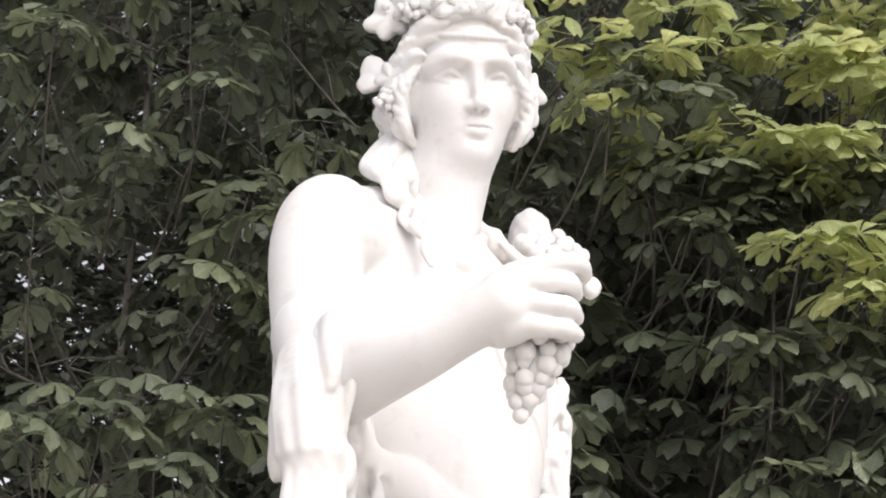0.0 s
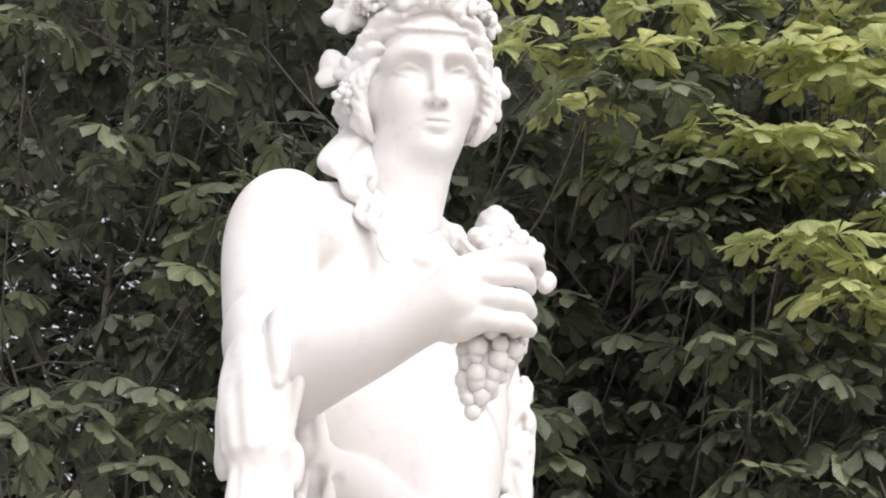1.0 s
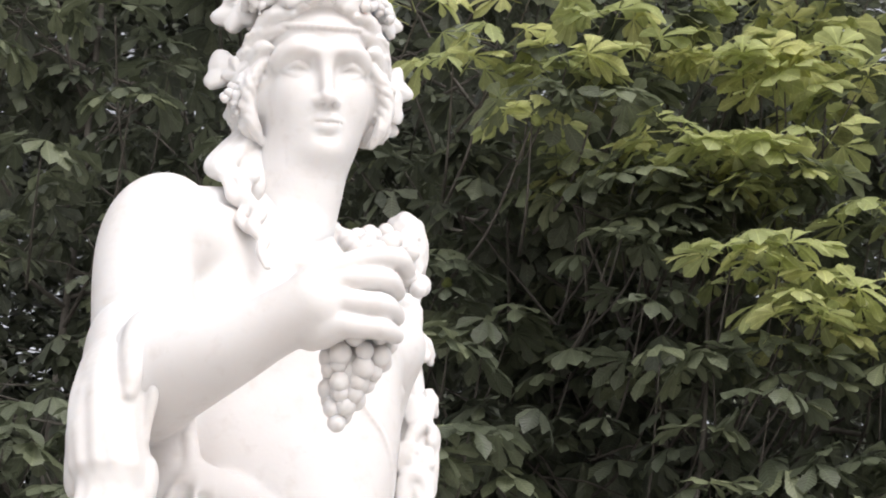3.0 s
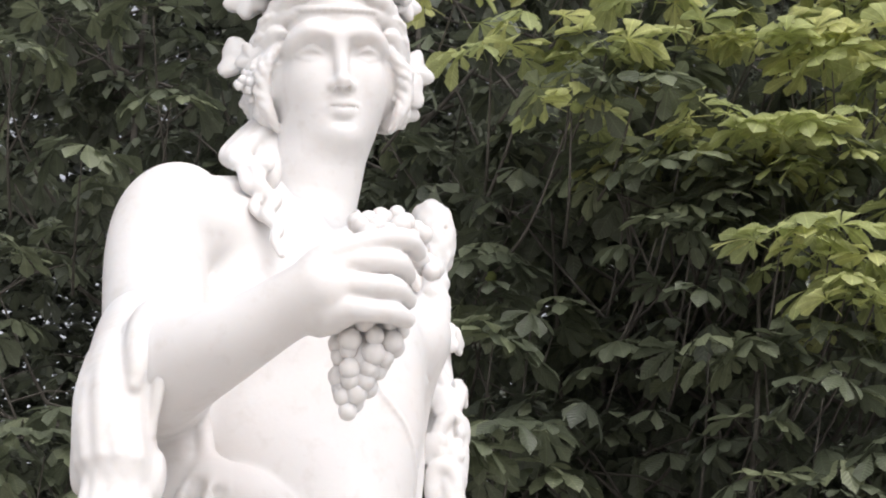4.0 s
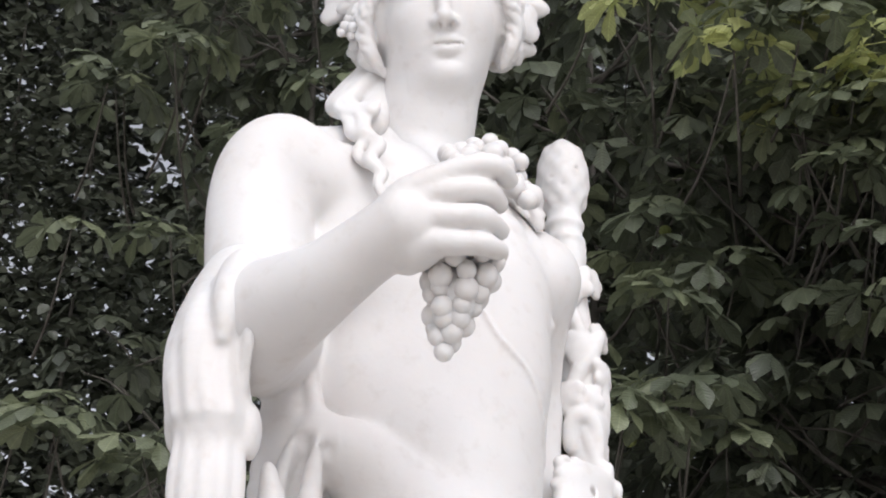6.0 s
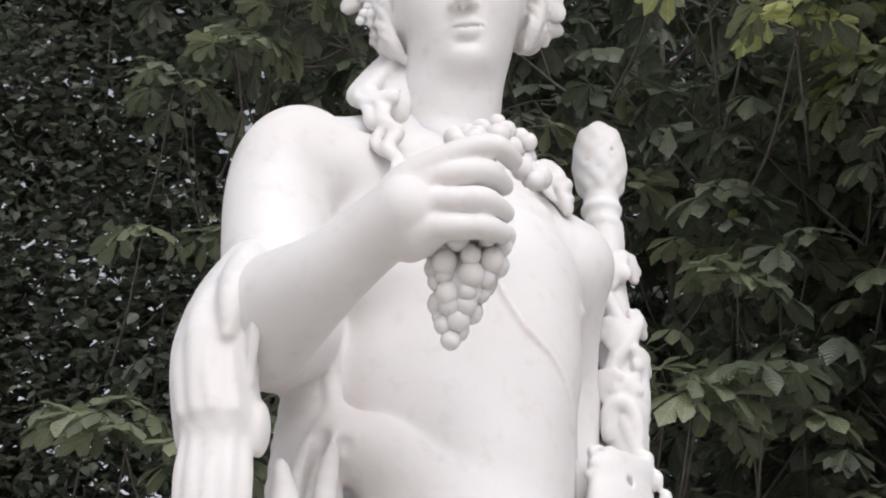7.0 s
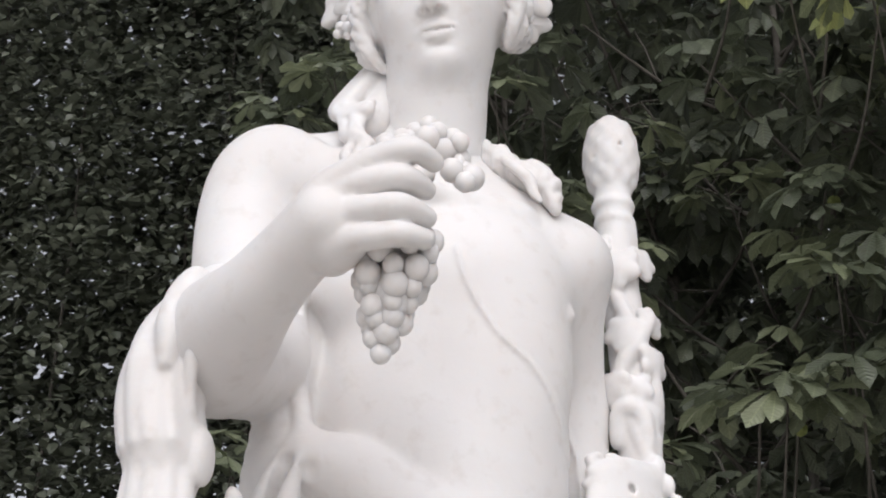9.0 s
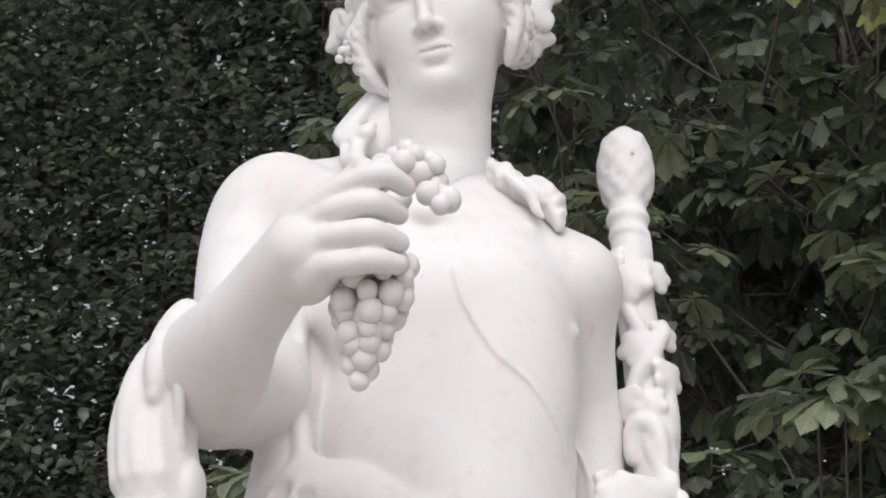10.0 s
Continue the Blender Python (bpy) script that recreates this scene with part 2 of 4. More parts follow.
# ---- the statue ----
class Pile:
    """Skins that become one mesh."""
    def __init__(self):
        self.v, self.f, self.n = [], [], 0

    def put(self, verts, faces, m=None):
        verts = np.array(verts, float)
        if m is not None:
            m = np.array(m)
            verts = verts @ m[:3, :3].T + m[:3, 3]
        self.v.append(verts)
        self.f += [tuple(int(i) + self.n for i in f) for f in faces]
        self.n += len(verts)

    def berry(self, c, r, rows=7, cols=10):
        v, f = [], []
        for i in range(rows + 1):
            a = math.pi * i / rows
            for j in range(cols):
                b = 2 * math.pi * j / cols
                v.append((math.sin(a) * math.cos(b), math.sin(a) * math.sin(b), math.cos(a)))
        for i in range(rows):
            for j in range(cols):
                k = (j + 1) % cols
                f.append((i * cols + j, i * cols + cols + j, i * cols + cols + k, i * cols + k))
        rr = np.broadcast_to(np.array(r, float), 3)
        self.put(np.array(v) * rr + np.array(c), f)

    def vine_leaf(self, c, normal, tip, size, thick=0.12, lobes=5):
        """A carved leaf with lobes, domed and thick."""
        nrm = Vector(normal).normalized()
        up = (Vector(tip) - Vector(tip).dot(nrm) * nrm).normalized()
        side = up.cross(nrm)
        m = Matrix((side, up, nrm)).transposed().to_4x4()
        m.translation = Vector(c)
        n, rings = 40, 5
        top, faces = [(0, 0, 0.12)], []
        for k in range(1, rings + 1):
            s = k / rings
            for i in range(n):
                a = 2 * math.pi * i / n
                w = abs(((lobes * (a - math.pi / 2) / (2 * math.pi)) % 1.0) * 2 - 1)
                e = 0.72 + 0.28 * (0.5 - 0.5 * math.cos(math.pi * w)) + 0.02 * math.sin(9 * a)
                e *= 1.0 - 0.25 * max(0.0, -math.sin(a))
                wave = 0.05 * s * math.cos(lobes * (a - math.pi / 2)) + 0.05 * s * math.sin(2 * a)
                r = s * (1 + (e - 1) * s)
                top.append((r * math.cos(a), r * math.sin(a), 0.12 * (1 - s * s * 1.3) + wave))
        nt = len(top)
        verts = [np.array(v) * size for v in top] + [np.array((v[0], v[1], v[2] - thick)) * size for v in top]
        for i in range(n):
            j = (i + 1) % n
            faces.append((0, 1 + i, 1 + j))
            faces.append((nt, nt + 1 + j, nt + 1 + i))
            for k in range(rings - 1):
                a, b = 1 + k * n, 1 + (k + 1) * n
                faces.append((a + i, b + i, b + j, a + j))
                faces.append((nt + a + j, nt + b + j, nt + b + i, nt + a + i))
            a = 1 + (rings - 1) * n
            faces.append((a + i, nt + a + i, nt + a + j, a + j))
        self.put(verts, faces, m)


def head_skin(pile, place):
    """The head, in life size about the point between the eyes' level and the ears; place lays it into the world."""
    c = Clay((-0.118, -0.125, -0.24), (0.118, 0.12, 0.150), 0.0019)
    c.add(ball((0, -0.012, 0.035), (0.070, 0.090, 0.086)), 0.02)
    c.add(ball((0, 0.020, -0.022), (0.061, 0.067, 0.086)), 0.02)
    c.add(ball((0, 0.040, -0.072), (0.040, 0.044, 0.033)), 0.03)
    c.add(ball((0, 0.071, -0.099), (0.019, 0.016, 0.014)), 0.022)
    c.add(ball((0, 0.036, 0.045), (0.057, 0.050, 0.052)), 0.02)
    for s in (-1, 1):
        c.add(ball((s * 0.032, 0.050, -0.030), (0.028, 0.031, 0.034)), 0.02)
        rope(c, [(s * 0.012, 0.0835, 0.020), (s * 0.034, 0.0800, 0.0240), (s * 0.056, 0.058, 0.013)], [0.0045, 0.0048, 0.004], 0.020)
        c.cut(ball((s * 0.034, 0.0965, 0.003), (0.019, 0.0145, 0.0095)), 0.014)
        c.cut(ball((s * 0.0165, 0.094, 0.001), (0.006, 0.009, 0.010)), 0.012)
    c.add(limb((0, 0.083, 0.018), (0, 0.0985, -0.036), 0.0066, 0.0072), 0.012)
    c.add(ball((0, 0.0985, -0.0385), (0.0084, 0.0095, 0.0088)), 0.006)
    for s in (-1, 1):
        c.add(ball((s * 0.0100, 0.0885, -0.0415), (0.0064, 0.010, 0.0064)), 0.006)
        c.cut(ball((s * 0.0060, 0.0945, -0.0472), (0.0034, 0.0060, 0.0048)), 0.003)
        c.add(ball((s * 0.034, 0.0640, 0.0005), 0.0148), 0.004)
        rope(c, [(s * 0.019, 0.076, -0.001), (s * 0.034, 0.0812, 0.0062), (s * 0.050, 0.068, 0.000)], [0.0020, 0.0030, 0.0020], 0.003)
        rope(c, [(s * 0.019, 0.076, -0.002), (s * 0.035, 0.0784, -0.0082), (s * 0.050, 0.068, -0.001)], [0.0014, 0.0020, 0.0014], 0.003)
    rope(c, [(-0.020, 0.0795, -0.0672), (-0.007, 0.0855, -0.0622), (0, 0.0857, -0.0634), (0.007, 0.0855, -0.0622), (0.020, 0.0795, -0.0672)], [0.0026, 0.0042, 0.0042, 0.0042, 0.0026], 0.005)
    rope(c, [(-0.015, 0.0790, -0.0712), (0, 0.0845, -0.0746), (0.015, 0.0790, -0.0712)], [0.003, 0.0054, 0.003], 0.006)
    p = spline([(-0.023, 0.0825, -0.0684), (-0.007, 0.0905, -0.0674), (0, 0.0908, -0.0686), (0.007, 0.0905, -0.0674), (0.023, 0.0825, -0.0684)], 3)
    for a, b in zip(p[:-1], p[1:]):
        c.cut(limb(a, b, 0.0022, 0.0022), 0.002)
    c.cut(ball((0, 0.0940, -0.0850), (0.015, 0.010, 0.0042)), 0.012)
    # neck
    low = place.inverted()
    c.add(chain([low @ Vector(p) for p in ((-0.005, -0.118, 3.150), (-0.016, -0.092, 3.070), (-0.027, -0.067, 2.994), (-0.034, -0.075, 2.920))], [q / SIZE for q in (0.072, 0.076, 0.077, 0.074)]), 0.030)
    # hair: a cap, then combed locks from the parting to behind the ears
    c.add(ball((0, -0.024, 0.048), (0.073, 0.088, 0.078)), 0.010)
    for s in (-1, 1):
        c.add(ball((s * 0.066, -0.012, -0.008), (0.024, 0.050, 0.062)), 0.02)
        line = spline([(s * 0.004, 0.086, 0.086), (s * 0.034, 0.079, 0.078), (s * 0.055, 0.062, 0.052), (s * 0.064, 0.047, 0.020), (s * 0.065, 0.038, -0.012)], 6)
        for i in range(14):
            u = i / 13
            h = line[int(round(u * (len(line) - 1)))]
            w = 0.006 * math.sin(i * 2.3)
            h = h + np.array((s * 0.003 * math.sin(i * 1.7), 0.0, 0.004 * math.sin(i * 2.9)))
            fat = 0.85 + 0.3 * math.sin(i * 4.1)
            m1 = (h[0] + s * (0.010 + 0.3 * abs(w)), h[1] - 0.010, h[2] + 0.002 - 0.004 * u)
            m2 = (s * (0.056 + 0.026 * min(1, 1.8 * u) + w), 0.052 - 0.036 * u, 0.80 * h[2] - 0.006 + w)
            m3 = (s * (0.080 + 0.012 * min(1, 1.8 * u) - w), 0.024 - 0.034 * u, 0.58 * h[2] - 0.022 - w)
            end = (s * (0.088 - 0.008 * u + w), -0.010 - 0.026 * u, 0.40 * h[2] - 0.046)
            rope(c, [h, m1, m2, m3, end], [0.003, 0.0072 * fat, 0.0082 * fat, 0.0080, 0.005], 0.004, 4)
            rope(c, [m1, (m2[0] + s * 0.006, m2[1] + 0.004, m2[2] + 0.006), (m3[0] + s * 0.006, m3[1], m3[2] - 0.004), end], [0.002, 0.0040, 0.0040, 0.002], 0.003, 4)
        for i in range(8):
            # waves that hang from the temple past the ear
            y = 0.040 - 0.012 * i
            w = 0.009 * math.sin(1.9 * i)
            lock(c, [(s * 0.070, y + 0.004, 0.016), (s * (0.086 + w), y, -0.010), (s * (0.090 - w), y - 0.006, -0.038), (s * (0.082 + w), y - 0.004, -0.064), (s * 0.070, y - 0.010, -0.086 + 0.003 * i)], [0.005, 0.0088, 0.0095, 0.0075, 0.003], 3)
        for i in range(4):
            t = 0.006 * math.sin(2.6 * i)
            lock(c, [(s * 0.072, 0.026 - 0.024 * i, -0.006), (s * (0.085 + t), 0.020 - 0.024 * i, -0.030), (s * (0.078 - t), 0.008 - 0.020 * i, -0.052 + t), (s * 0.064, 0.0 - 0.018 * i, -0.062)],
                 [0.009, 0.0125, 0.011, 0.005], 2.5)
    c.add(ball((0, 0.018, 0.100), (0.072, 0.066, 0.028)), 0.012)
    for i in range(9):
        a = (i - 4) * 0.26
        rope(c, [(0.068 * math.sin(a), 0.016 + 0.068 * math.cos(a), 0.088), (0.074 * math.sin(a + 0.12), 0.014 + 0.069 * math.cos(a + 0.12), 0.104), (0.070 * math.sin(a + 0.06), 0.010 + 0.066 * math.cos(a), 0.122)], [0.006, 0.008, 0.006], 0.005, 3)
    # the band over the brow
    band = [(0.066 * math.sin(a), 0.020 + 0.069 * math.cos(a), 0.066 - 0.012 * math.cos(a)) for a in np.linspace(-1.4, 1.4, 13)]
    rope(c, band, [0.0024, 0.0030, 0.0024], 0.004, 2)
    v, f = c.skin()
    pile.put(v, f, place)


def wreath(pile, place):
    rnd = random.Random(5)
    m = np.array(place)

    def at(x, y, z):
        return m[:3, :3] @ np.array((x, y, z)) + m[:3, 3]

    def way(x, y, z):
        return m[:3, :3] @ np.array((x, y, z))
    for i in range(24):
        a = 2 * math.pi * i / 24
        x, y, z = 0.090 * math.sin(a), -0.016 + 0.094 * math.cos(a), 0.118 - 0.006 * math.cos(a)
        out = Vector((math.sin(a), math.cos(a), 0.30 + rnd.uniform(-0.3, 0.3)))
        pile.vine_leaf(at(x * 1.02, y * 1.02, z + rnd.uniform(-0.010, 0.022)), way(*out),
                       way(rnd.uniform(-1, 1), rnd.uniform(-0.6, 0.6), rnd.uniform(0.1, 1)), rnd.uniform(0.032, 0.046) * SIZE, 0.18, rnd.choice((3, 5)))
        for k in range(4):
            pile.berry(at(x * 1.05 + rnd.uniform(-0.012, 0.012), y * 1.05 + rnd.uniform(-0.010, 0.010), z - 0.018 + rnd.uniform(-0.010, 0.010)), rnd.uniform(0.005, 0.008) * SIZE, 6, 8)
    # leaves and berries that hang over the temples and ears
    for x, y, z, s, nx, ny, nz, n in ((-0.100, 0.010, 0.088, 0.036, -0.5, 0.85, 0.2, 5), (-0.118, 0.004, 0.012, 0.032, -0.6, 0.75, 0.3, 3),
                                      (-0.100, 0.024, 0.004, 0.024, -0.5, 0.8, -0.1, 5), (0.116, -0.020, 0.004, 0.034, 0.5, 0.85, 0.1, 5), (0.108, -0.010, -0.024, 0.028, 0.4, 0.9, 0.0, 3),
                                      (0.098, -0.016, -0.050, 0.030, 0.5, 0.8, -0.3, 5), (0.104, 0.0, 0.090, 0.030, 0.6, 0.7, 0.2, 5), (0.096, 0.012, 0.045, 0.022, 0.8, 0.5, 0.2, 3)):
        pile.vine_leaf(at(x, y, z), way(nx, ny, nz), way(0.5 * (-1 if x < 0 else 1), 0, 1), s * SIZE, 0.3, n)
    for cx, cy, cz, n in ((-0.106, 0.024, -0.022, 18), (-0.080, 0.050, 0.100, 15), (0.090, 0.0, -0.048, 9), (0.092, 0.03, 0.092, 12), (-0.092, 0.018, -0.044, 8)):
        for k in range(n):
            pile.berry(at(cx + rnd.gauss(0, 0.007), cy + rnd.gauss(0, 0.007), cz + rnd.gauss(0, 0.009)), rnd.uniform(0.0055, 0.0072) * SIZE, 6, 8)


SIZE = 1.32
HEAD = Matrix.Translation((-0.010, -0.124, 3.228)) @ pose(0, 0, 0, 0, 0, 180 + 4.3) @ pose(0, 0, 0, -19.5, 0, 0) @ pose(0, 0, 0, 0, 7.2, 0) @ Matrix.Diagonal((-SIZE, SIZE, SIZE, 1))


def statue_mesh():
    pile = Pile()
    head_skin(pile, HEAD)
    wreath(pile, HEAD)

    # trunk of the body, both arms
    c = Clay((-0.40, -0.62, 2.06), (0.30, 0.20, 3.06), 0.0038)
    twist = turned(12)
    c.add(ball((-0.012, -0.035, 2.73), (0.176, 0.150, 0.205), twist), 0.03)
    c.add(ball((-0.005, -0.045, 2.48), (0.160, 0.142, 0.26), twist), 0.06)
    c.add(ball((-0.085, -0.128, 2.745), (0.094, 0.060, 0.074), twist), 0.05)
    c.add(ball((0.078, -0.090, 2.742), (0.084, 0.050, 0.070), turned(32)), 0.06)
    c.add(ball((0.166, -0.060, 2.702), (0.007, 0.008, 0.006)), 0.014)
    c.cut(limb((0.012, -0.215, 2.80), (0.015, -0.235, 2.66), 0.010, 0.008), 0.03)
    c.add(chain([(-0.018, -0.090, 3.055), (-0.027, -0.067, 2.994), (-0.034, -0.075, 2.920), (-0.034, -0.075, 2.84)], [0.060, 0.0715, 0.0725, 0.0745]), 0.04)
    c.add(limb((-0.05, -0.062, 2.985), (-0.12, -0.072, 2.960), 0.045, 0.048), 0.03)
    c.add(ball((-0.105, -0.120, 2.845), (0.075, 0.070, 0.070)), 0.05)
    c.add(limb((0.024, -0.042, 2.894), (0.151, 0.007, 2.821), 0.063, 0.062), 0.04)
    for x, y in ((-0.15, -0.15), (0.11, -0.09)):
        c.add(limb((-0.012, -0.165, 2.862), (x, y, 2.895 if x < 0 else 2.850), 0.011, 0.012), 0.02)
    # right arm: shoulder, upper arm down to the elbow, forearm to the wrist
    c.add(chain([(-0.070, -0.065, 2.955), (-0.194, -0.079, 2.944), (-0.237, -0.161, 2.914), (-0.261, -0.180, 2.827), (-0.240, -0.212, 2.610)], [0.055, 0.052, 0.075, 0.076, 0.079], 12), 0.022)
    c.add(limb((-0.070, -0.090, 2.900), (-0.185, -0.150, 2.888), 0.070, 0.066), 0.03)
    c.add(limb((-0.060, -0.062, 2.985), (-0.185, -0.085, 2.964), 0.054, 0.054), 0.03)
    c.add(chain([(-0.240, -0.212, 2.610), (-0.250, -0.322, 2.569), (-0.203, -0.389, 2.569), (-0.148, -0.452, 2.574), (-0.096, -0.494, 2.596), (-0.045, -0.528, 2.618)], [0.079, 0.081, 0.067, 0.0515, 0.0445, 0.0440], 16), 0.016)
    # the closed fist: four fingers over the stem of the bunch
    for pts, radii in (([(-0.059, -0.520, 2.622), (-0.042, -0.541, 2.653), (0.021, -0.551, 2.681), (0.061, -0.554, 2.686), (0.080, -0.528, 2.682)], [0.034, 0.0215, 0.0165, 0.0145, 0.012]),
                       ([(-0.050, -0.528, 2.632), (-0.012, -0.545, 2.649), (0.022, -0.552, 2.652), (0.050, -0.547, 2.655), (0.068, -0.517, 2.654)], [0.032, 0.0185, 0.0160, 0.0158, 0.0125]),
                       ([(-0.050, -0.525, 2.614), (-0.012, -0.544, 2.618), (0.020, -0.552, 2.617), (0.047, -0.547, 2.618), (0.069, -0.516, 2.618)], [0.036, 0.0190, 0.0160, 0.0158, 0.0125]),
                       ([(-0.040, -0.516, 2.598), (-0.006, -0.537, 2.589), (0.020, -0.545, 2.585), (0.046, -0.540, 2.587), (0.068, -0.518, 2.590)], [0.039, 0.0190, 0.0155, 0.0150, 0.0120])):
        c.add(chain(pts, radii), 0.0035)
    c.add(ball((-0.020, -0.514, 2.628), (0.050, 0.024, 0.044), turned(-18, 0, -8)), 0.012)
    c.add(limb((0.0, -0.50, 2.65), (0.055, -0.475, 2.70), 0.018, 0.015), 0.01)
    # chest beside the armpit, and the fold between them
    c.add(ball((-0.118, -0.150, 2.755), (0.062, 0.052, 0.080), twist), 0.03)
    c.cut(chain([(-0.168, -0.208, 2.852), (-0.170, -0.214, 2.805), (-0.170, -0.220, 2.745), (-0.170, -0.224, 2.680)], [0.002, 0.011, 0.016, 0.016]), 0.008)
    # ribs
    c.add(ball((0.080, -0.082, 2.615), (0.082, 0.062, 0.095), turned(30)), 0.06)
    # left arm, hanging behind the staff
    c.add(limb((0.152, 0.020, 2.800), (0.140, 0.115, 2.62), 0.053, 0.051), 0.06)
    c.add(limb((0.140, 0.115, 2.62), (0.160, 0.10, 2.38), 0.051, 0.045), 0.03)
    # cloth behind the right arm and the roll round the hips
    c.add(limb((-0.185, -0.130, 2.72), (-0.207, -0.165, 2.57), 0.022, 0.033), 0.012)
    c.add(limb((-0.207, -0.165, 2.57), (-0.198, -0.178, 2.45), 0.033, 0.042), 0.012)
    c.add(limb((-0.198, -0.178, 2.45), (-0.186, -0.195, 2.18), 0.042, 0.056), 0.015)
    c.add(ball((-0.070, -0.050, 2.56), (0.128, 0.122, 0.24)), 0.04)
    c.cut(chain([(-0.170, -0.168, 2.66), (-0.158, -0.176, 2.60), (-0.148, -0.182, 2.54), (-0.140, -0.188, 2.49)], [0.004, 0.012, 0.012, 0.004]), 0.008)
    rope(c, [(-0.196, -0.172, 2.68), (-0.186, -0.184, 2.62), (-0.177, -0.188, 2.57), (-0.166, -0.196, 2.51), (-0.166, -0.208, 2.46)], [0.006, 0.010, 0.012, 0.013, 0.012], 0.006)
    for pts in ([(-0.165, -0.205, 2.49), (-0.186, -0.230, 2.44), (-0.205, -0.243, 2.36), (-0.212, -0.252, 2.20)], [(-0.158, -0.208, 2.485), (-0.160, -0.236, 2.43), (-0.164, -0.256, 2.36), (-0.164, -0.266, 2.20)],
                [(-0.222, -0.170, 2.58), (-0.230, -0.188, 2.48), (-0.236, -0.200, 2.36), (-0.240, -0.21, 2.2)]):
        rope(c, pts, [0.004, 0.011, 0.014, 0.018], 0.010)
    # the soft edge of the cloth round the hip
    rope(c, [(-0.165, -0.184, 2.466), (-0.120, -0.178, 2.452), (-0.07, -0.160, 2.418), (-0.01, -0.150, 2.370), (0.08, -0.11, 2.27)], [0.028, 0.036, 0.042, 0.044], 0.03)
    rope(c, [(-0.195, -0.280, 2.18), (-0.202, -0.298, 2.30), (-0.208, -0.306, 2.355), (-0.213, -0.312, 2.388)], [0.040, 0.022, 0.012, 0.004], 0.01)
    c.add(ball((-0.02, -0.055, 2.26), (0.180, 0.170, 0.21), twist), 0.04)
    for a, b, r in (((-0.176, -0.236, 2.45), (-0.192, -0.258, 2.24), 0.010), ((-0.145, -0.232, 2.44), (-0.120, -0.245, 2.30), 0.007)):
        c.cut(limb(a, b, r, r), 0.015)
    for i in range(9):
        a = -2.6 + i * 0.42
        c.add(limb((-0.01 + 0.165 * math.cos(a), -0.04 + 0.155 * math.sin(a), 2.30), (-0.01 + 0.19 * math.cos(a + 0.3), -0.04 + 0.18 * math.sin(a + 0.3), 2.0), 0.016, 0.026), 0.015)
    # the thin strap across the chest
    seam(c, [(0.034, 2.760), (0.045, 2.715), (0.060, 2.680), (0.086, 2.637), (0.110, 2.615), (0.128, 2.598), (0.145, 2.570), (0.155, 2.54), (0.160, 2.48), (0.162, 2.40)], 0.0045, 0.0034)
    v, f = c.skin()
    pile.put(v, f)

    # locks on the shoulders
    c = Clay((-0.21, -0.27, 2.81), (-0.03, -0.03, 3.19), 0.0032)
    # a thick lock swept out over the shoulder and back to the breast
    for dx, dy, dz, q in ((0.0, 0.0, 0.0, 1.0), (0.014, -0.012, -0.004, 0.85), (-0.008, 0.012, 0.010, 0.9), (0.018, 0.002, 0.014, 0.85), (0.002, -0.016, -0.014, 0.7)):
        c.add(chain([(-0.086 + 0.5 * dx, -0.085 + dy, 3.165), (-0.112 + dx, -0.092 + dy, 3.122 + dz), (-0.143 + dx, -0.102 + dy, 3.078 + dz), (-0.158 + dx, -0.116 + dy, 3.044 + 0.8 * dz), (-0.138 + 0.6 * dx, -0.142 + 0.6 * dy, 3.018 + 0.6 * dz), (-0.102 + 0.3 * dx, -0.160 + 0.4 * dy, 3.016 + 0.6 * dz)],
                    [0.016 * q, 0.016 * q, 0.016 * q, 0.015 * q, 0.012 * q, 0.008 * q]), 0.0025)
    c.add(chain([(-0.080, -0.080, 3.160), (-0.115, -0.092, 3.112), (-0.143, -0.106, 3.066), (-0.142, -0.130, 3.032), (-0.116, -0.148, 3.016)], [0.016, 0.017, 0.017, 0.015, 0.010]), 0.004)
    c.add(chain([(-0.080, -0.075, 3.130), (-0.094, -0.095, 3.060), (-0.104, -0.130, 3.005)], [0.032, 0.030, 0.024]), 0.006)
    c.add(chain([(-0.125, -0.140, 3.010), (-0.116, -0.170, 2.960), (-0.102, -0.190, 2.925), (-0.096, -0.205, 2.885)], [0.013, 0.012, 0.010, 0.006]), 0.004)
    c.add(ball((-0.104, -0.164, 3.008), (0.012, 0.010, 0.012)), 0.006)
    # ringlets that fall on the breast
    left_curl = [(-0.140, -0.138, 3.018), (-0.130, -0.162, 2.972), (-0.112, -0.184, 2.942), (-0.120, -0.200, 2.912), (-0.110, -0.206, 2.886)]
    long_curl = [(-0.118, -0.150, 3.016), (-0.112, -0.178, 2.958), (-0.092, -0.202, 2.924), (-0.101, -0.212, 2.893), (-0.085, -0.222, 2.866), (-0.088, -0.228, 2.842), (-0.077, -0.232, 2.814)]
    for line, ph, wide, fat in ((left_curl, 0.0, 0.003, 0.0105), (left_curl, 2.6, 0.009, 0.0055), (long_curl, 0.5, 0.003, 0.0105), (long_curl, 3.0, 0.009, 0.0055), (long_curl, 5.0, 0.008, 0.0050)):
        pts = []
        for i, q in enumerate(spline(line, 4)):
            a = ph + 0.75 * i
            pts.append(q + wide * (1 - 0.02 * i) * np.array((math.cos(a), 0.4 * math.sin(a) - 0.4, 0.4 * math.sin(a + 0.6))))
        c.add(chain(pts, [fat, fat * 1.1, fat * 0.95, fat * 0.8, fat * 0.35], 2), 0.004)
    v, f = c.skin()
    pile.put(v, f)
    c = Clay((0.02, -0.14, 2.79), (0.20, -0.01, 3.02), 0.0032)
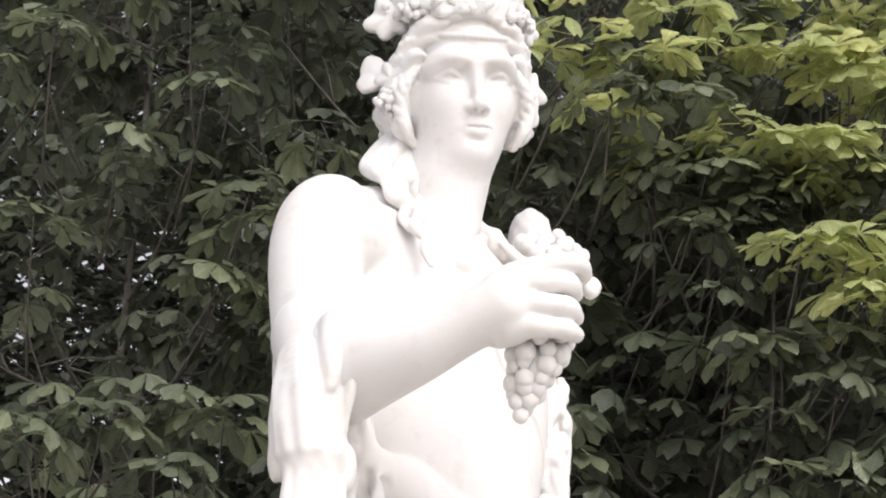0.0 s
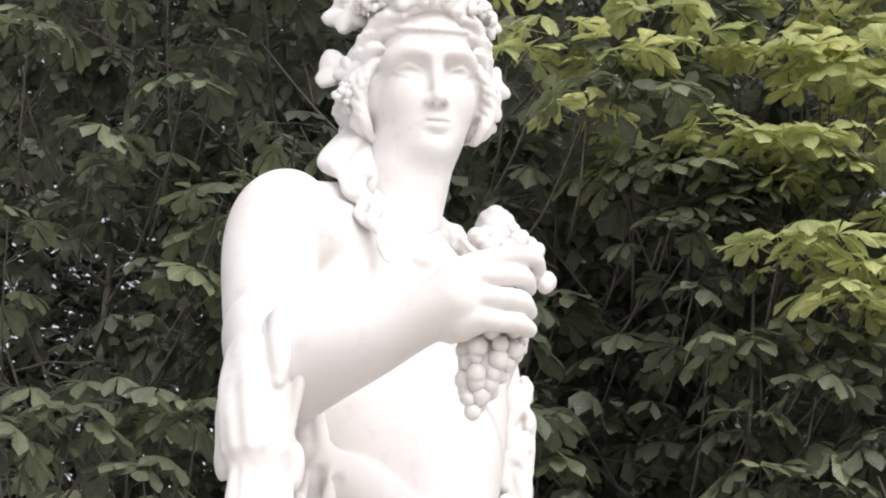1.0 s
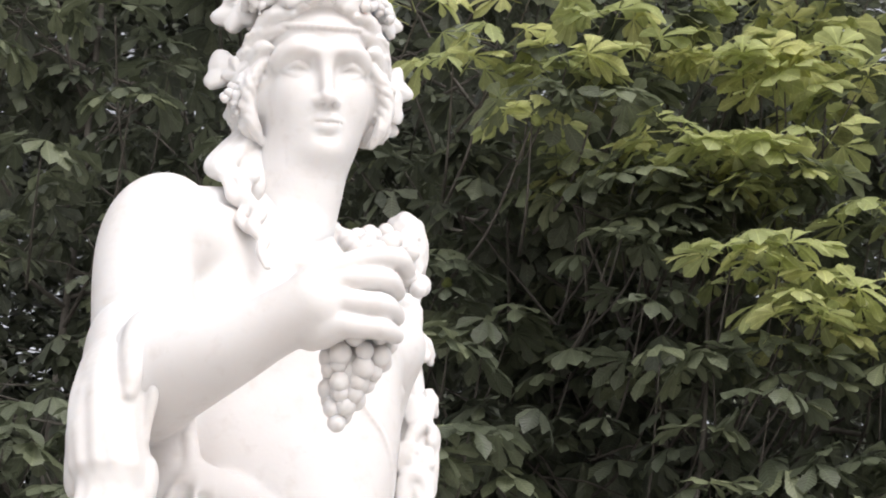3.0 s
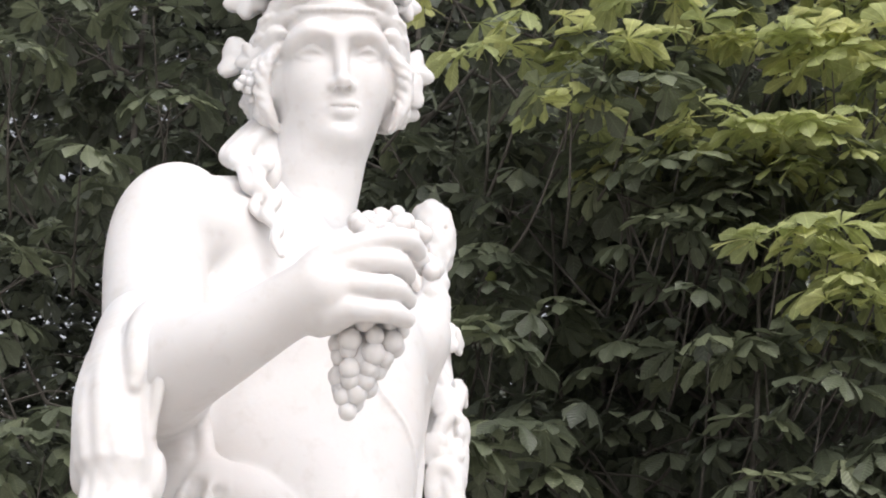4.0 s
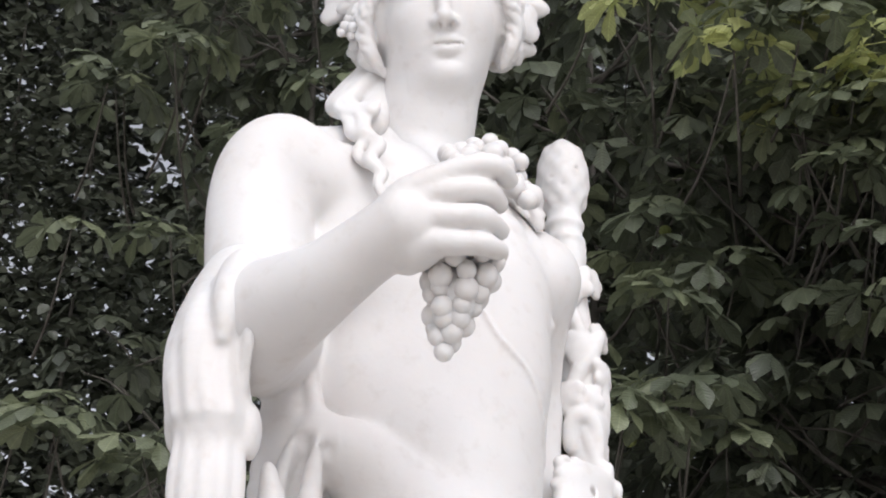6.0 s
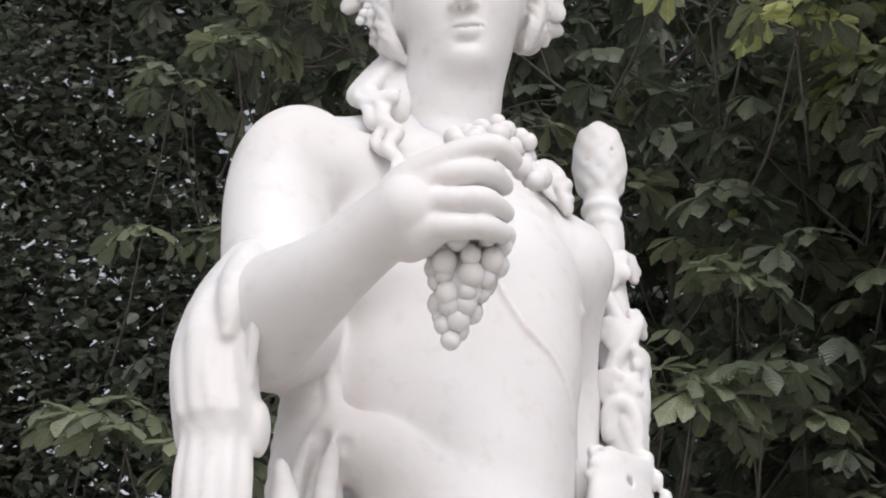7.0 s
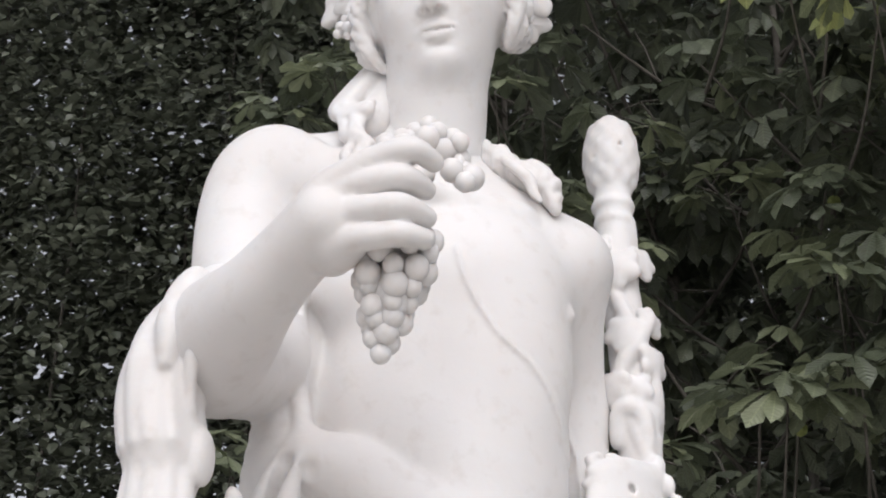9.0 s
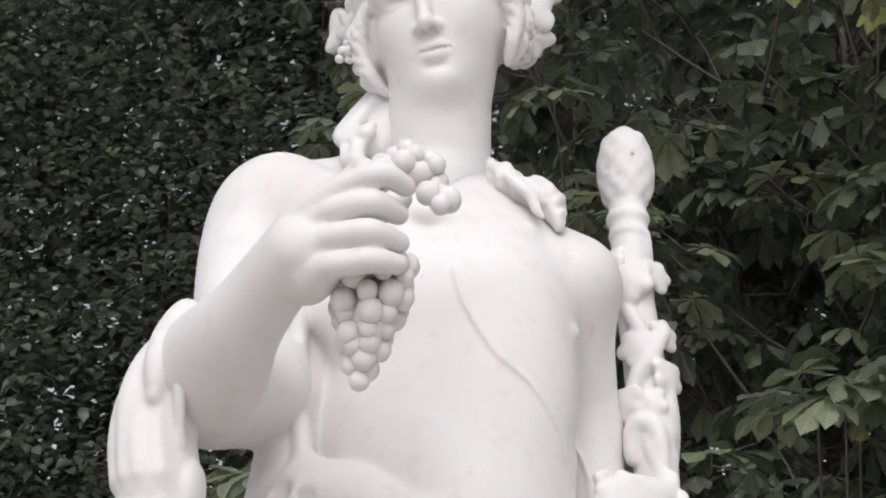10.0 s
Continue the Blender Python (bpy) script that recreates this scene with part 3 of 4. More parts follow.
    lock(c, [(0.045, -0.050, 2.990), (0.072, -0.062, 2.962), (0.094, -0.064, 2.938), (0.120, -0.060, 2.930), (0.141, -0.060, 2.908), (0.150, -0.066, 2.882), (0.154, -0.068, 2.862)], [0.016, 0.022, 0.017, 0.023, 0.020, 0.012, 0.005], 3)
    rope(c, [(0.080, -0.082, 2.955), (0.100, -0.092, 2.930), (0.120, -0.090, 2.908), (0.126, -0.090, 2.886), (0.136, -0.088, 2.872)], [0.005, 0.008, 0.009, 0.007, 0.003], 0.002)
    v, f = c.skin()
    pile.put(v, f)

    # skin knotted over the right forearm, hanging to a paw
    c = Clay((-0.39, -0.46, 2.16), (-0.18, -0.20, 2.74), 0.0036)
    c.add(chain([(-0.262, -0.215, 2.690), (-0.266, -0.239, 2.660), (-0.278, -0.351, 2.561), (-0.288, -0.367, 2.486), (-0.277, -0.367, 2.415)], [0.060, 0.067, 0.058, 0.051, 0.052], 10), 0.02)
    c.add(limb((-0.279, -0.360, 2.40), (-0.276, -0.366, 2.17), 0.036, 0.036), 0.01)
    for k, a in enumerate((-0.5, 0.0, 0.45, 0.9, 1.35, 1.8)):
        wob = 0.012 * math.sin(2.7 * k)
        pts = [(x - r * math.sin(a + w), y - r * math.cos(a + w), z) for x, y, z, r, w in ((-0.278, -0.345, 2.572, 0.052, 0), (-0.285, -0.360, 2.520, 0.052, 2 * wob), (-0.287, -0.366, 2.470, 0.050, 5 * wob), (-0.279, -0.367, 2.420, 0.052, wob))]
        c.add(chain(pts[k % 2:], [0.002, 0.004 + 0.003 * (k % 3), 0.005, 0.004]), 0.018)
    c.add(limb((-0.236, -0.325, 2.655), (-0.206, -0.372, 2.640), 0.008, 0.009), 0.012)
    c.add(chain([(-0.262, -0.350, 2.645), (-0.262, -0.390, 2.615), (-0.265, -0.414, 2.565), (-0.268, -0.420, 2.514)], [0.010, 0.020, 0.021, 0.009], 8), 0.009)
    c.add(ball((-0.252, -0.362, 2.575), (0.034, 0.062, 0.085), turned(0, 14)), 0.012)
    c.add(chain([(-0.230, -0.350, 2.650), (-0.226, -0.395, 2.620), (-0.230, -0.422, 2.570), (-0.236, -0.416, 2.515), (-0.240, -0.394, 2.462)], [0.008, 0.009, 0.009, 0.008, 0.004], 8), 0.014)
    for i in range(5):
        a = -0.95 + i * 0.46
        x, y = -0.278 + 0.037 * math.sin(a), -0.358 - 0.037 * math.cos(a)
        rope(c, [(x, y + 0.006, 2.43), (x + 0.001 * (i - 2), y - 0.003, 2.395), (x + 0.002 * (i - 2), y - 0.006, 2.35), (x + 0.003 * (i - 2), y - 0.005, 2.30), (x + 0.004 * (i - 2), y - 0.004, 2.18)], [0.005, 0.0095 + 0.001 * (i % 2), 0.0125 - 0.001 * (i % 3), 0.0100 + 0.001 * (i % 2), 0.0115], 0.008)
    c.add(ball((-0.327, -0.345, 2.428), (0.014, 0.026, 0.04)), 0.008)
    c.add(ball((-0.231, -0.372, 2.408), (0.014, 0.024, 0.036)), 0.006)
    v, f = c.skin()
    pile.put(v, f)

    # bunch of grapes: below and above the fist
    rnd = random.Random(11)
    placed = []
    for z, count, r, a0 in ((2.606, 8, 0.037, 0.2), (2.588, 8, 0.039, 0.6), (2.570, 8, 0.036, 0.1), (2.552, 7, 0.031, 0.5), (2.534, 6, 0.025, 0.9), (2.517, 5, 0.018, 0.4), (2.501, 3, 0.011, 1.2), (2.488, 1, 0.0, 0)):
        u = (2.60 - z) / 0.115
        for k in range(count):
            a = a0 + 2 * math.pi * k / count + rnd.uniform(-0.15, 0.15)
            placed.append(np.array((0.030 - 0.027 * u + r * math.cos(a), -0.484 + 0.032 * u + 0.85 * r * math.sin(a), z + rnd.uniform(-0.006, 0.006))))
    for p in ((0.103, -0.462, 2.706), (0.096, -0.455, 2.728), (0.088, -0.462, 2.752), (0.060, -0.470, 2.770), (0.036, -0.472, 2.752), (0.010, -0.476, 2.742), (0.074, -0.455, 2.738),
              (0.106, -0.478, 2.682), (0.052, -0.448, 2.742), (0.024, -0.452, 2.764), (0.078, -0.432, 2.762), (0.090, -0.478, 2.700), (0.046, -0.490, 2.728), (0.018, -0.495, 2.722), (0.072, -0.476, 2.756), (0.046, -0.468, 2.762), (0.098, -0.470, 2.742),
              (0.062, -0.486, 2.742), (0.032, -0.482, 2.738), (0.112, -0.466, 2.694), (0.098, -0.448, 2.712), (0.040, -0.452, 2.772), (0.006, -0.462, 2.756)):
        placed.append(np.array(p))
    for p in placed:
        r = rnd.uniform(0.0115, 0.0155)
        pile.berry(p, (r, r, r * 1.08), 9, 14)
    pile.berry((0.022, -0.475, 2.56), (0.026, 0.022, 0.048))
    pile.berry((0.026, -0.500, 2.612), (0.030, 0.030, 0.024))
    pile.berry((0.055, -0.465, 2.735), (0.044, 0.022, 0.020))
    pile.berry((0.096, -0.465, 2.705), (0.010, 0.012, 0.024))

    # staff with its pine cone, wound with ivy
    c = Clay((0.12, -0.03, 2.06), (0.33, 0.21, 3.19), 0.0038)
    c.add(limb((0.213, 0.152, 3.02), (0.216, 0.146, 2.86), 0.029, 0.029), 0.01)
    c.add(limb((0.216, 0.146, 2.86), (0.237, 0.130, 2.64), 0.029, 0.032), 0.01)
    c.add(limb((0.237, 0.130, 2.64), (0.238, 0.128, 2.0), 0.032, 0.030), 0.01)
    c.add(ball((0.213, 0.156, 3.076), (0.042, 0.042, 0.068)), 0.012)
    c.add(ball((0.213, 0.156, 3.112), (0.026, 0.026, 0.046)), 0.014)
    for k in range(6):
        for j in range(8):
            a = 2 * math.pi * (j + 0.5 * (k % 2)) / 8
            z = 3.03 + 0.019 * k
            r = 0.0378 * math.sqrt(max(0.05, 1 - ((z - 3.07) / 0.085) ** 2))
            c.add(ball((0.213 + r * math.cos(a), 0.156 + r * math.sin(a), z), (0.005, 0.005, 0.009)), 0.016)
    for x, y, z in ((0.207, 0.112, 3.046), (0.190, 0.118, 3.062), (0.232, 0.118, 3.080)):
        c.cut(ball((x, y, z), (0.003, 0.005, 0.004)), 0.002)
    c.add(ball((0.213, 0.152, 2.985), (0.034, 0.034, 0.014)), 0.008)
    c.add(ball((0.214, 0.150, 2.955), (0.032, 0.032, 0.012)), 0.006)
    for ph, r in ((0.0, 0.008), (2.4, 0.010)):
        pts = [(0.215 + 0.023 * min(1, 3 * s) + 0.024 * math.cos(ph + 11 * s), 0.145 - 0.018 * min(1, 3 * s) + 0.024 * math.sin(ph + 11 * s), 2.95 - 0.85 * s) for s in np.linspace(0, 1, 22)]
        rope(c, pts, [r, r * 1.3, r], 0.006, 3)
    rope(c, [(0.264, 0.120, 2.775), (0.248, 0.102, 2.735), (0.224, 0.100, 2.700), (0.205, 0.108, 2.650)], [0.008, 0.010, 0.011, 0.008], 0.008)
    rope(c, [(0.208, 0.106, 2.575), (0.211, 0.102, 2.612), (0.226, 0.098, 2.628), (0.246, 0.100, 2.612), (0.252, 0.104, 2.570)], [0.009, 0.011, 0.012, 0.011, 0.008], 0.008)
    for x, y, z, nx, ny, nz, tx, tz, size in ((0.216, 0.110, 2.860, -0.1, -1, 0.1, 0.1, -1, 0.048), (0.254, 0.130, 2.872, 0.8, -0.6, 0.1, 0.5, 0.6, 0.036), (0.188, 0.122, 2.898, -0.6, -0.8, 0.2, -0.5, 1, 0.034),
                                             (0.262, 0.122, 2.768, 0.8, -0.5, 0.1, 0.3, 1, 0.034), (0.265, 0.116, 2.700, 0.9, -0.4, 0, 0.2, -1, 0.040), (0.226, 0.100, 2.745, -0.1, -1, 0.1, -0.3, -1, 0.040),
                                             (0.262, 0.116, 2.618, 0.9, -0.5, 0, 0.3, -1, 0.028), (0.206, 0.100, 2.660, -0.6, -0.8, 0, -0.3, -1, 0.038), (0.238, 0.096, 2.655, 0.2, -1, 0, 0.2, -1, 0.034),
                                             (0.258, 0.112, 2.575, 0.8, -0.6, 0, 0.2, 1, 0.026)):
        carved_leaf(c, (x, y, z), (nx, ny, nz), (tx, 0, tz), size)
    # the end of the skin that hangs from the left hand
    c.add(limb((0.190, 0.014, 2.500), (0.250, 0.090, 2.515), 0.014, 0.020), 0.012)
    c.add(ball((0.222, 0.052, 2.43), (0.078, 0.030, 0.10), turned(52)), 0.02)
    c.add(ball((0.232, 0.050, 2.32), (0.095, 0.040, 0.12), turned(50)), 0.02)
    for k in range(9):
        c.add(ball((0.180 + 0.003 * (k % 2), 0.004, 2.514 - 0.017 * k), (0.008 + 0.003 * (k % 3), 0.009, 0.010)), 0.004)
    for k in range(4):
        c.add(ball((0.188 + 0.017 * k, 0.012 + 0.021 * k, 2.522 + 0.005 * (k % 2)), (0.011, 0.011, 0.006)), 0.005)
    for k in range(3):
        c.add(ball((0.264 + 0.012 * k, 0.100, 2.535 - 0.03 * k), (0.010, 0.012, 0.016)), 0.008)
    c.cut(ball((0.232, 0.030, 2.478), (0.005, 0.012, 0.008)), 0.003)
    v, f = c.skin()
    pile.put(v, f)

    # draped legs down to the plinth
    c = Clay((-0.42, -0.42, 0.98), (0.42, 0.40, 2.16), 0.016)
    c.add(limb((-0.10, -0.06, 2.15), (-0.12, -0.12, 1.14), 0.15, 0.09), 0.06)
    c.add(limb((0.08, -0.02, 2.15), (0.12, 0.02, 1.14), 0.14, 0.085), 0.06)
    for i in range(12):
        a = i * 0.5236
        c.add(limb((0.17 * math.cos(a), -0.04 + 0.15 * math.sin(a), 2.15), (0.24 * math.cos(a + 0.35), -0.03 + 0.2 * math.sin(a + 0.35), 1.1), 0.035, 0.05), 0.03)
    c.add(limb((0.222, 0.135, 2.15), (0.235, 0.12, 1.05), 0.03, 0.03), 0.02)
    c.add(limb((-0.295, -0.34, 2.3), (-0.29, -0.30, 1.95), 0.06, 0.02), 0.02)
    c.add(ball((0, 0, 1.06), (0.36, 0.34, 0.06)), 0.03)
    v, f = c.skin()
    pile.put(v, f)
    return mesh_of("statue", np.concatenate(pile.v), pile.f, MARBLE)


statue = tagged(new("statue", statue_mesh()), "white marble statue of a wreathed youth holding grapes", "statue")

# pedestal under the statue
def slab(bm, sx, sy, z0, z1, bevel):
    r = bmesh.ops.create_cube(bm, size=1)
    bmesh.ops.scale(bm, vec=(sx, sy, z1 - z0), verts=r["verts"])
    bmesh.ops.translate(bm, vec=(0, 0, (z0 + z1) / 2), verts=r["verts"])
    edges = list({e for v in r["verts"] for e in v.link_edges})
    bmesh.ops.bevel(bm, geom=edges, offset=bevel, segments=3, affect="EDGES")


def slab_mesh(name, *size):
    bm = bmesh.new()
    slab(bm, *size)
    me = bpy.data.meshes.new(name)
    bm.to_mesh(me)
    bm.free()
    me.materials.append(STONE)
    return me


pedestal = tagged(new("pedestal"), "plain weathered sandstone pedestal on the gravel", "pedestal")
part("base", slab_mesh("base", 1.16, 1.16, -0.01, 0.20, 0.02), pedestal)
part("die", slab_mesh("die", 0.90, 0.90, 0.20, 0.86, 0.012), pedestal)
part("cornice", slab_mesh("cornice", 1.06, 1.06, 0.86, 1.015, 0.03), pedestal)

# ground
bm = bmesh.new()
bmesh.ops.create_grid(bm, x_segments=60, y_segments=60, size=300)
me = bpy.data.meshes.new("ground")
bm.to_mesh(me)
bm.free()
me.materials.append(GRAVEL)
tagged(new("ground", me), "pale trodden gravel ground of the garden", "ground", kind="structure")


# ---- chestnut trees behind the statue ----
def leaflet(length, width, droop, fold, rnd, plain=False):
    """A leaflet along +y: a narrow wedge at the base, broadest near the end, with an abrupt tip and a toothed edge, folded at the rib."""
    prof = ((0.0, 0.05), (0.16, 0.16), (0.30, 0.36), (0.42, 0.52), (0.45, 0.50), (0.57, 0.78), (0.60, 0.75), (0.71, 0.99), (0.74, 0.94), (0.83, 0.98), (0.86, 0.84), (0.93, 0.46), (1.0, 0.02))
    if plain:
        prof = ((0.0, 0.06), (0.42, 0.50), (0.78, 1.0), (1.0, 0.04))
    v, uv = [], []
    curl, twist, wave = rnd.uniform(-0.16, 0.16), rnd.uniform(-0.12, 0.12), rnd.uniform(0, 6)
    for t, w in prof:
        y = length * t
        z = -droop * length * t * t
        half = width * 0.5 * w * (1 if plain else rnd.uniform(0.95, 1.05))
        ripple = 0.05 * half * math.sin(wave + 16 * t)
        bend = twist * length * t * t
        v += [(bend - half, y, z + fold * half + curl * half + ripple), (bend, y, z), (bend + half, y, z + fold * half - curl * half - ripple)]
        uv += [(-w, t), (0, t), (w, t)]
    f = []
    for i in range(len(prof) - 1):
        a = 3 * i
        f += [(a, a + 1, a + 4, a + 3), (a + 1, a + 2, a + 5, a + 4)]
    return np.array(v), f, uv


def leaf_shape(seed, plain=False):
    """A palmate leaf of five or seven leaflets round the end of its stalk; the tip points along +y, the face along +z."""
    rnd = random.Random(seed)
    vs, fs, uvs, n = [], [], [], 0
    sizes = (0.52, 0.80, 0.97, 1.0, 0.96, 0.82, 0.50) if seed % 3 else (0.74, 0.95, 1.0, 0.93, 0.72)
    droop = rnd.uniform(0.15, 0.60)
    for i, s in enumerate(sizes):
        a = (i - len(sizes) // 2) * radians(37) + rnd.uniform(-0.10, 0.10)
        v, f, uv = leaflet(0.142 * s * rnd.uniform(0.88, 1.08), 0.066 * s * rnd.uniform(0.88, 1.12), droop + rnd.uniform(-0.12, 0.2), rnd.uniform(0.0, 0.32), rnd, plain)
        t = np.array(Euler((rnd.uniform(-0.28, 0.12), rnd.uniform(-0.25, 0.25), -a)).to_matrix())
        v = v @ t.T
        vs.append(v)
        uvs += uv
        fs += [tuple(j + n for j in q) for q in f]
        n += len(v)
    # stalk
    k = 0.0016
    p = [(-k, 0, 0), (k, 0, 0), (0, 0, -2 * k), (-k, -0.075, -0.035), (k, -0.075, -0.035), (0, -0.075, -0.038)]
    vs.append(np.array(p))
    uvs += [(1, 0)] * 6
    fs += [tuple(j + n for j in q) for q in ((0, 1, 4, 3), (1, 2, 5, 4), (2, 0, 3, 5))]
    return np.concatenate(vs), fs, np.array(uvs)


SHAPES = [leaf_shape(40 + i) for i in range(12)]
PLAIN = [leaf_shape(60 + i, True) for i in range(7)]
LEAF_MESHES = [mesh_of("leaf", v, f, LEAF, uvs=uv) for v, f, uv in SHAPES]
YOUNG_LIT_MESHES = [mesh_of("young_lit_leaf", v, f, LEAF_YOUNG_LIT, uvs=uv) for v, f, uv in SHAPES]


def leaf_pose(p, heading, tilt, roll, size):
    """heading: the way in the plan in which the tip points; tilt: how far it hangs."""
    return Matrix.Translation(p) @ Euler((0, 0, heading)).to_matrix().to_4x4() @ Euler((tilt, roll, 0)).to_matrix().to_4x4() @ Matrix.Scale(size, 4)


def tube_into(vs, fs, n, pts, radii, sides=6):
    pts = np.array(pts, float)
    for i, p in enumerate(pts):
        d = pts[min(i + 1, len(pts) - 1)] - pts[max(i - 1, 0)]
        d = d / (np.linalg.norm(d) or 1)
        u = np.cross(d, (0.31, 0.95, 0.1))
        u /= np.linalg.norm(u)
        w = np.cross(d, u)
        for j in range(sides):
            a = 2 * math.pi * j / sides
            vs.append(p + radii[i] * (math.cos(a) * u + math.sin(a) * w))
    for i in range(len(pts) - 1):
        for j in range(sides):
            k = (j + 1) % sides
            fs.append((n + i * sides + j, n + i * sides + k, n + i * sides + sides + k, n + i * sides + sides + j))
    return n + len(pts) * sides


def front_y(x):
    """How far back the outer leaves of the chestnuts stand."""
    return 1.62 - 0.58 * (x - 0.62)


# two thin places in the green wall, where the sky comes through
THIN = ((np.array((0.0, 1.4, 4.2)), np.array((-0.52, 5.4, 6.92)), 0.26), (np.array((-0.78, 1.6, 4.0)), np.array((-1.43, 5.4, 6.28)), 0.22))


def thin_place(p):
    for a, b, r in THIN:
        t = min(1.2, max(0.0, float((p - a) @ (b - a) / ((b - a) @ (b - a)))))
        if np.linalg.norm(p - a - t * (b - a)) < r * (0.8 + 0.4 * t) and noise.noise(tuple(11.0 * p)) > -0.08:
            return True
    return False


def chestnut(x, seed, low, high, singles, mass, reach=0.75):
    rnd = random.Random(seed)
    y = front_y(x) + 0.75
    tree = tagged(new("chestnut_tree"), "young horse chestnut tree with broad palmate green leaves", "tree", "chestnut trees behind the statue")
    tree.location = (x, y, 0)
    vs, fs, n = [], [], 0
    lean = (rnd.uniform(-0.15, 0.15), rnd.uniform(-0.1, 0.1))
    trunk = [(lean[0] * t, lean[1] * t, high * 1.08 * t) for t in np.linspace(0, 1, 9)]
    trunk = [(px + 0.03 * math.sin(7 * i + seed), py + 0.03 * math.cos(5 * i), pz) for i, (px, py, pz) in enumerate(trunk)]
    tube_into(vs, fs, 0, trunk, np.linspace(0.024, 0.006, 9), 8)
    part("trunk", mesh_of("trunk", vs, fs, BARK), tree)
    ends = []
    limbs = round(44 * max(1, (high - low) / 3.6))
    for i in range(limbs):
        vs, fs, n = [], [], 0
        z0 = low + (high - low) * (i + rnd.random()) / limbs
        b = np.array((np.interp(z0, [q[2] for q in trunk], [q[0] for q in trunk]), np.interp(z0, [q[2] for q in trunk], [q[1] for q in trunk]), z0))
        a = rnd.uniform(0, 2 * math.pi)
        # limbs above 4.7 m reach wider: an unseen overhang added to shade leaves below
        r = reach * rnd.uniform(0.6, 1.15) * (1 + 0.9 * min(1, max(0, z0 - 4.7)))
        e = b + np.array((r * math.cos(a), r * math.sin(a), rnd.uniform(0.1, 0.55)))
        m = (b + e) / 2 + np.array((0, 0, -0.08))
        line = spline([b, m, e], 4)
        n = tube_into(vs, fs, n, line, np.linspace(0.010, 0.003, len(line)), 5)
        for j in range(4):
            q = line[rnd.randint(3, len(line) - 1)]
            t = q + np.array((rnd.uniform(-0.28, 0.28), rnd.uniform(-0.28, 0.28), rnd.uniform(-0.1, 0.22)))
            n = tube_into(vs, fs, n, [q, (q + t) / 2 + (0, 0, 0.02), t], [0.004, 0.003, 0.0022], 4)
            ends.append(t)
        ends.append(e)
        part("limb", mesh_of("limb", vs, fs, BARK), tree)
    vs, fs, uvs, n = [], [], [], 0
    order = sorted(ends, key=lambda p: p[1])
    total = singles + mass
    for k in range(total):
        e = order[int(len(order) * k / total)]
        a = rnd.uniform(0, 2 * math.pi)
        p = e + np.array((0.09 * math.cos(a), 0.09 * math.sin(a), rnd.uniform(-0.03, 0.06)))
        if k < 0.5 * total:
            # the leaves stand in tiers, with dark room between
            tier = 0.30 * round((p[2] + 0.22 * p[0] + seed * 0.1) / 0.30) - 0.22 * p[0] - seed * 0.1
            p[2] += 0.72 * (tier - p[2])
        if x < 0 and 3.35 < p[2] < 4.3 and k < 0.6 * total and rnd.random() < 0.6:
            continue
        if thin_place(p + np.array((x, y, 0))):
            continue
        if 0 < x < 0.8 and p[2] < 3.6 and k < 0.7 * total and rnd.random() < 0.5:
            continue
        m = leaf_pose(p, a - math.pi / 2, rnd.uniform(-0.70, 0.10), rnd.uniform(-0.35, 0.35), rnd.uniform(0.58, 0.90))
        i = rnd.randrange(len(SHAPES))
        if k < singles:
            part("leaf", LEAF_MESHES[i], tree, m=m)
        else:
            # leaves farther back take the colour with shade in it
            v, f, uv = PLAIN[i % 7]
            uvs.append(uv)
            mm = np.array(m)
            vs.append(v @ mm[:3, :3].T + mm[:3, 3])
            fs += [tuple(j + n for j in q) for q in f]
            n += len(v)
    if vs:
        tagged(part("crown", mesh_of("crown", np.concatenate(vs), fs, LEAF_SHADED, uvs=np.concatenate(uvs)), tree), kind="stuff")
    return tree


# the first three rise out of view, added height that blocks skylight
TREES = [chestnut(*row) for row in ((-0.42, 4, 2.0, 7.0, 160, 900, 0.6), (0.10, 5, 2.0, 7.6, 200, 1500), (0.50, 10, 2.0, 6.4, 200, 1200), (0.95, 6, 2.0, 4.7, 170, 870),
                                    (1.50, 7, 2.0, 4.5, 110, 930), (2.1, 8, 2.0, 4.5, 200, 700), (2.8, 9, 2.0, 4.5, 60, 500))]


def spray(x, y, z, count, seed, young=False, size=0.80, fruit=False):
    """A twig's end with its leaves spread round it, held out in front of the crown."""
    rnd = random.Random(seed)
    tree = min(TREES, key=lambda o: abs(o.location.x - x))
    base = np.array(tree.location)
    p = np.array((x, y, z)) - base
    root = p + np.array((rnd.uniform(-0.2, 0.2), 0.45, rnd.uniform(-0.40, -0.15)))
    vs, fs = [], []
    line = spline([root, root * 0.45 + p * 0.55 + np.array((0, 0, -0.08)), p], 5)
    tube_into(vs, fs, 0, line, np.linspace(0.006, 0.0022, len(line)), 5)
    part("twig", mesh_of("twig", vs, fs, BARK), tree)
    for i in range(count):
        a = -math.pi / 2 + (i - (count - 1) / 2) * (4.4 / count) + rnd.uniform(-0.25, 0.25)
        q = p + np.array((0.085 * math.cos(a), 0.085 * math.sin(a), rnd.uniform(-0.03, 0.04)))
        part("leaf", (YOUNG_LIT_MESHES if young else LEAF_MESHES)[rnd.randrange(len(SHAPES))], tree,
             m=leaf_pose(q, a - math.pi / 2, rnd.uniform(-0.40, 0.20) if young else rnd.uniform(-0.60, 0.05), rnd.uniform(-0.35, 0.35), size * rnd.uniform(0.8, 1.1)))
    if fruit:
        part("fruit", HUSK, tree, "round green spiny chestnut husk", m=Matrix.Translation(p + np.array((0.0, -0.04, -0.05))))


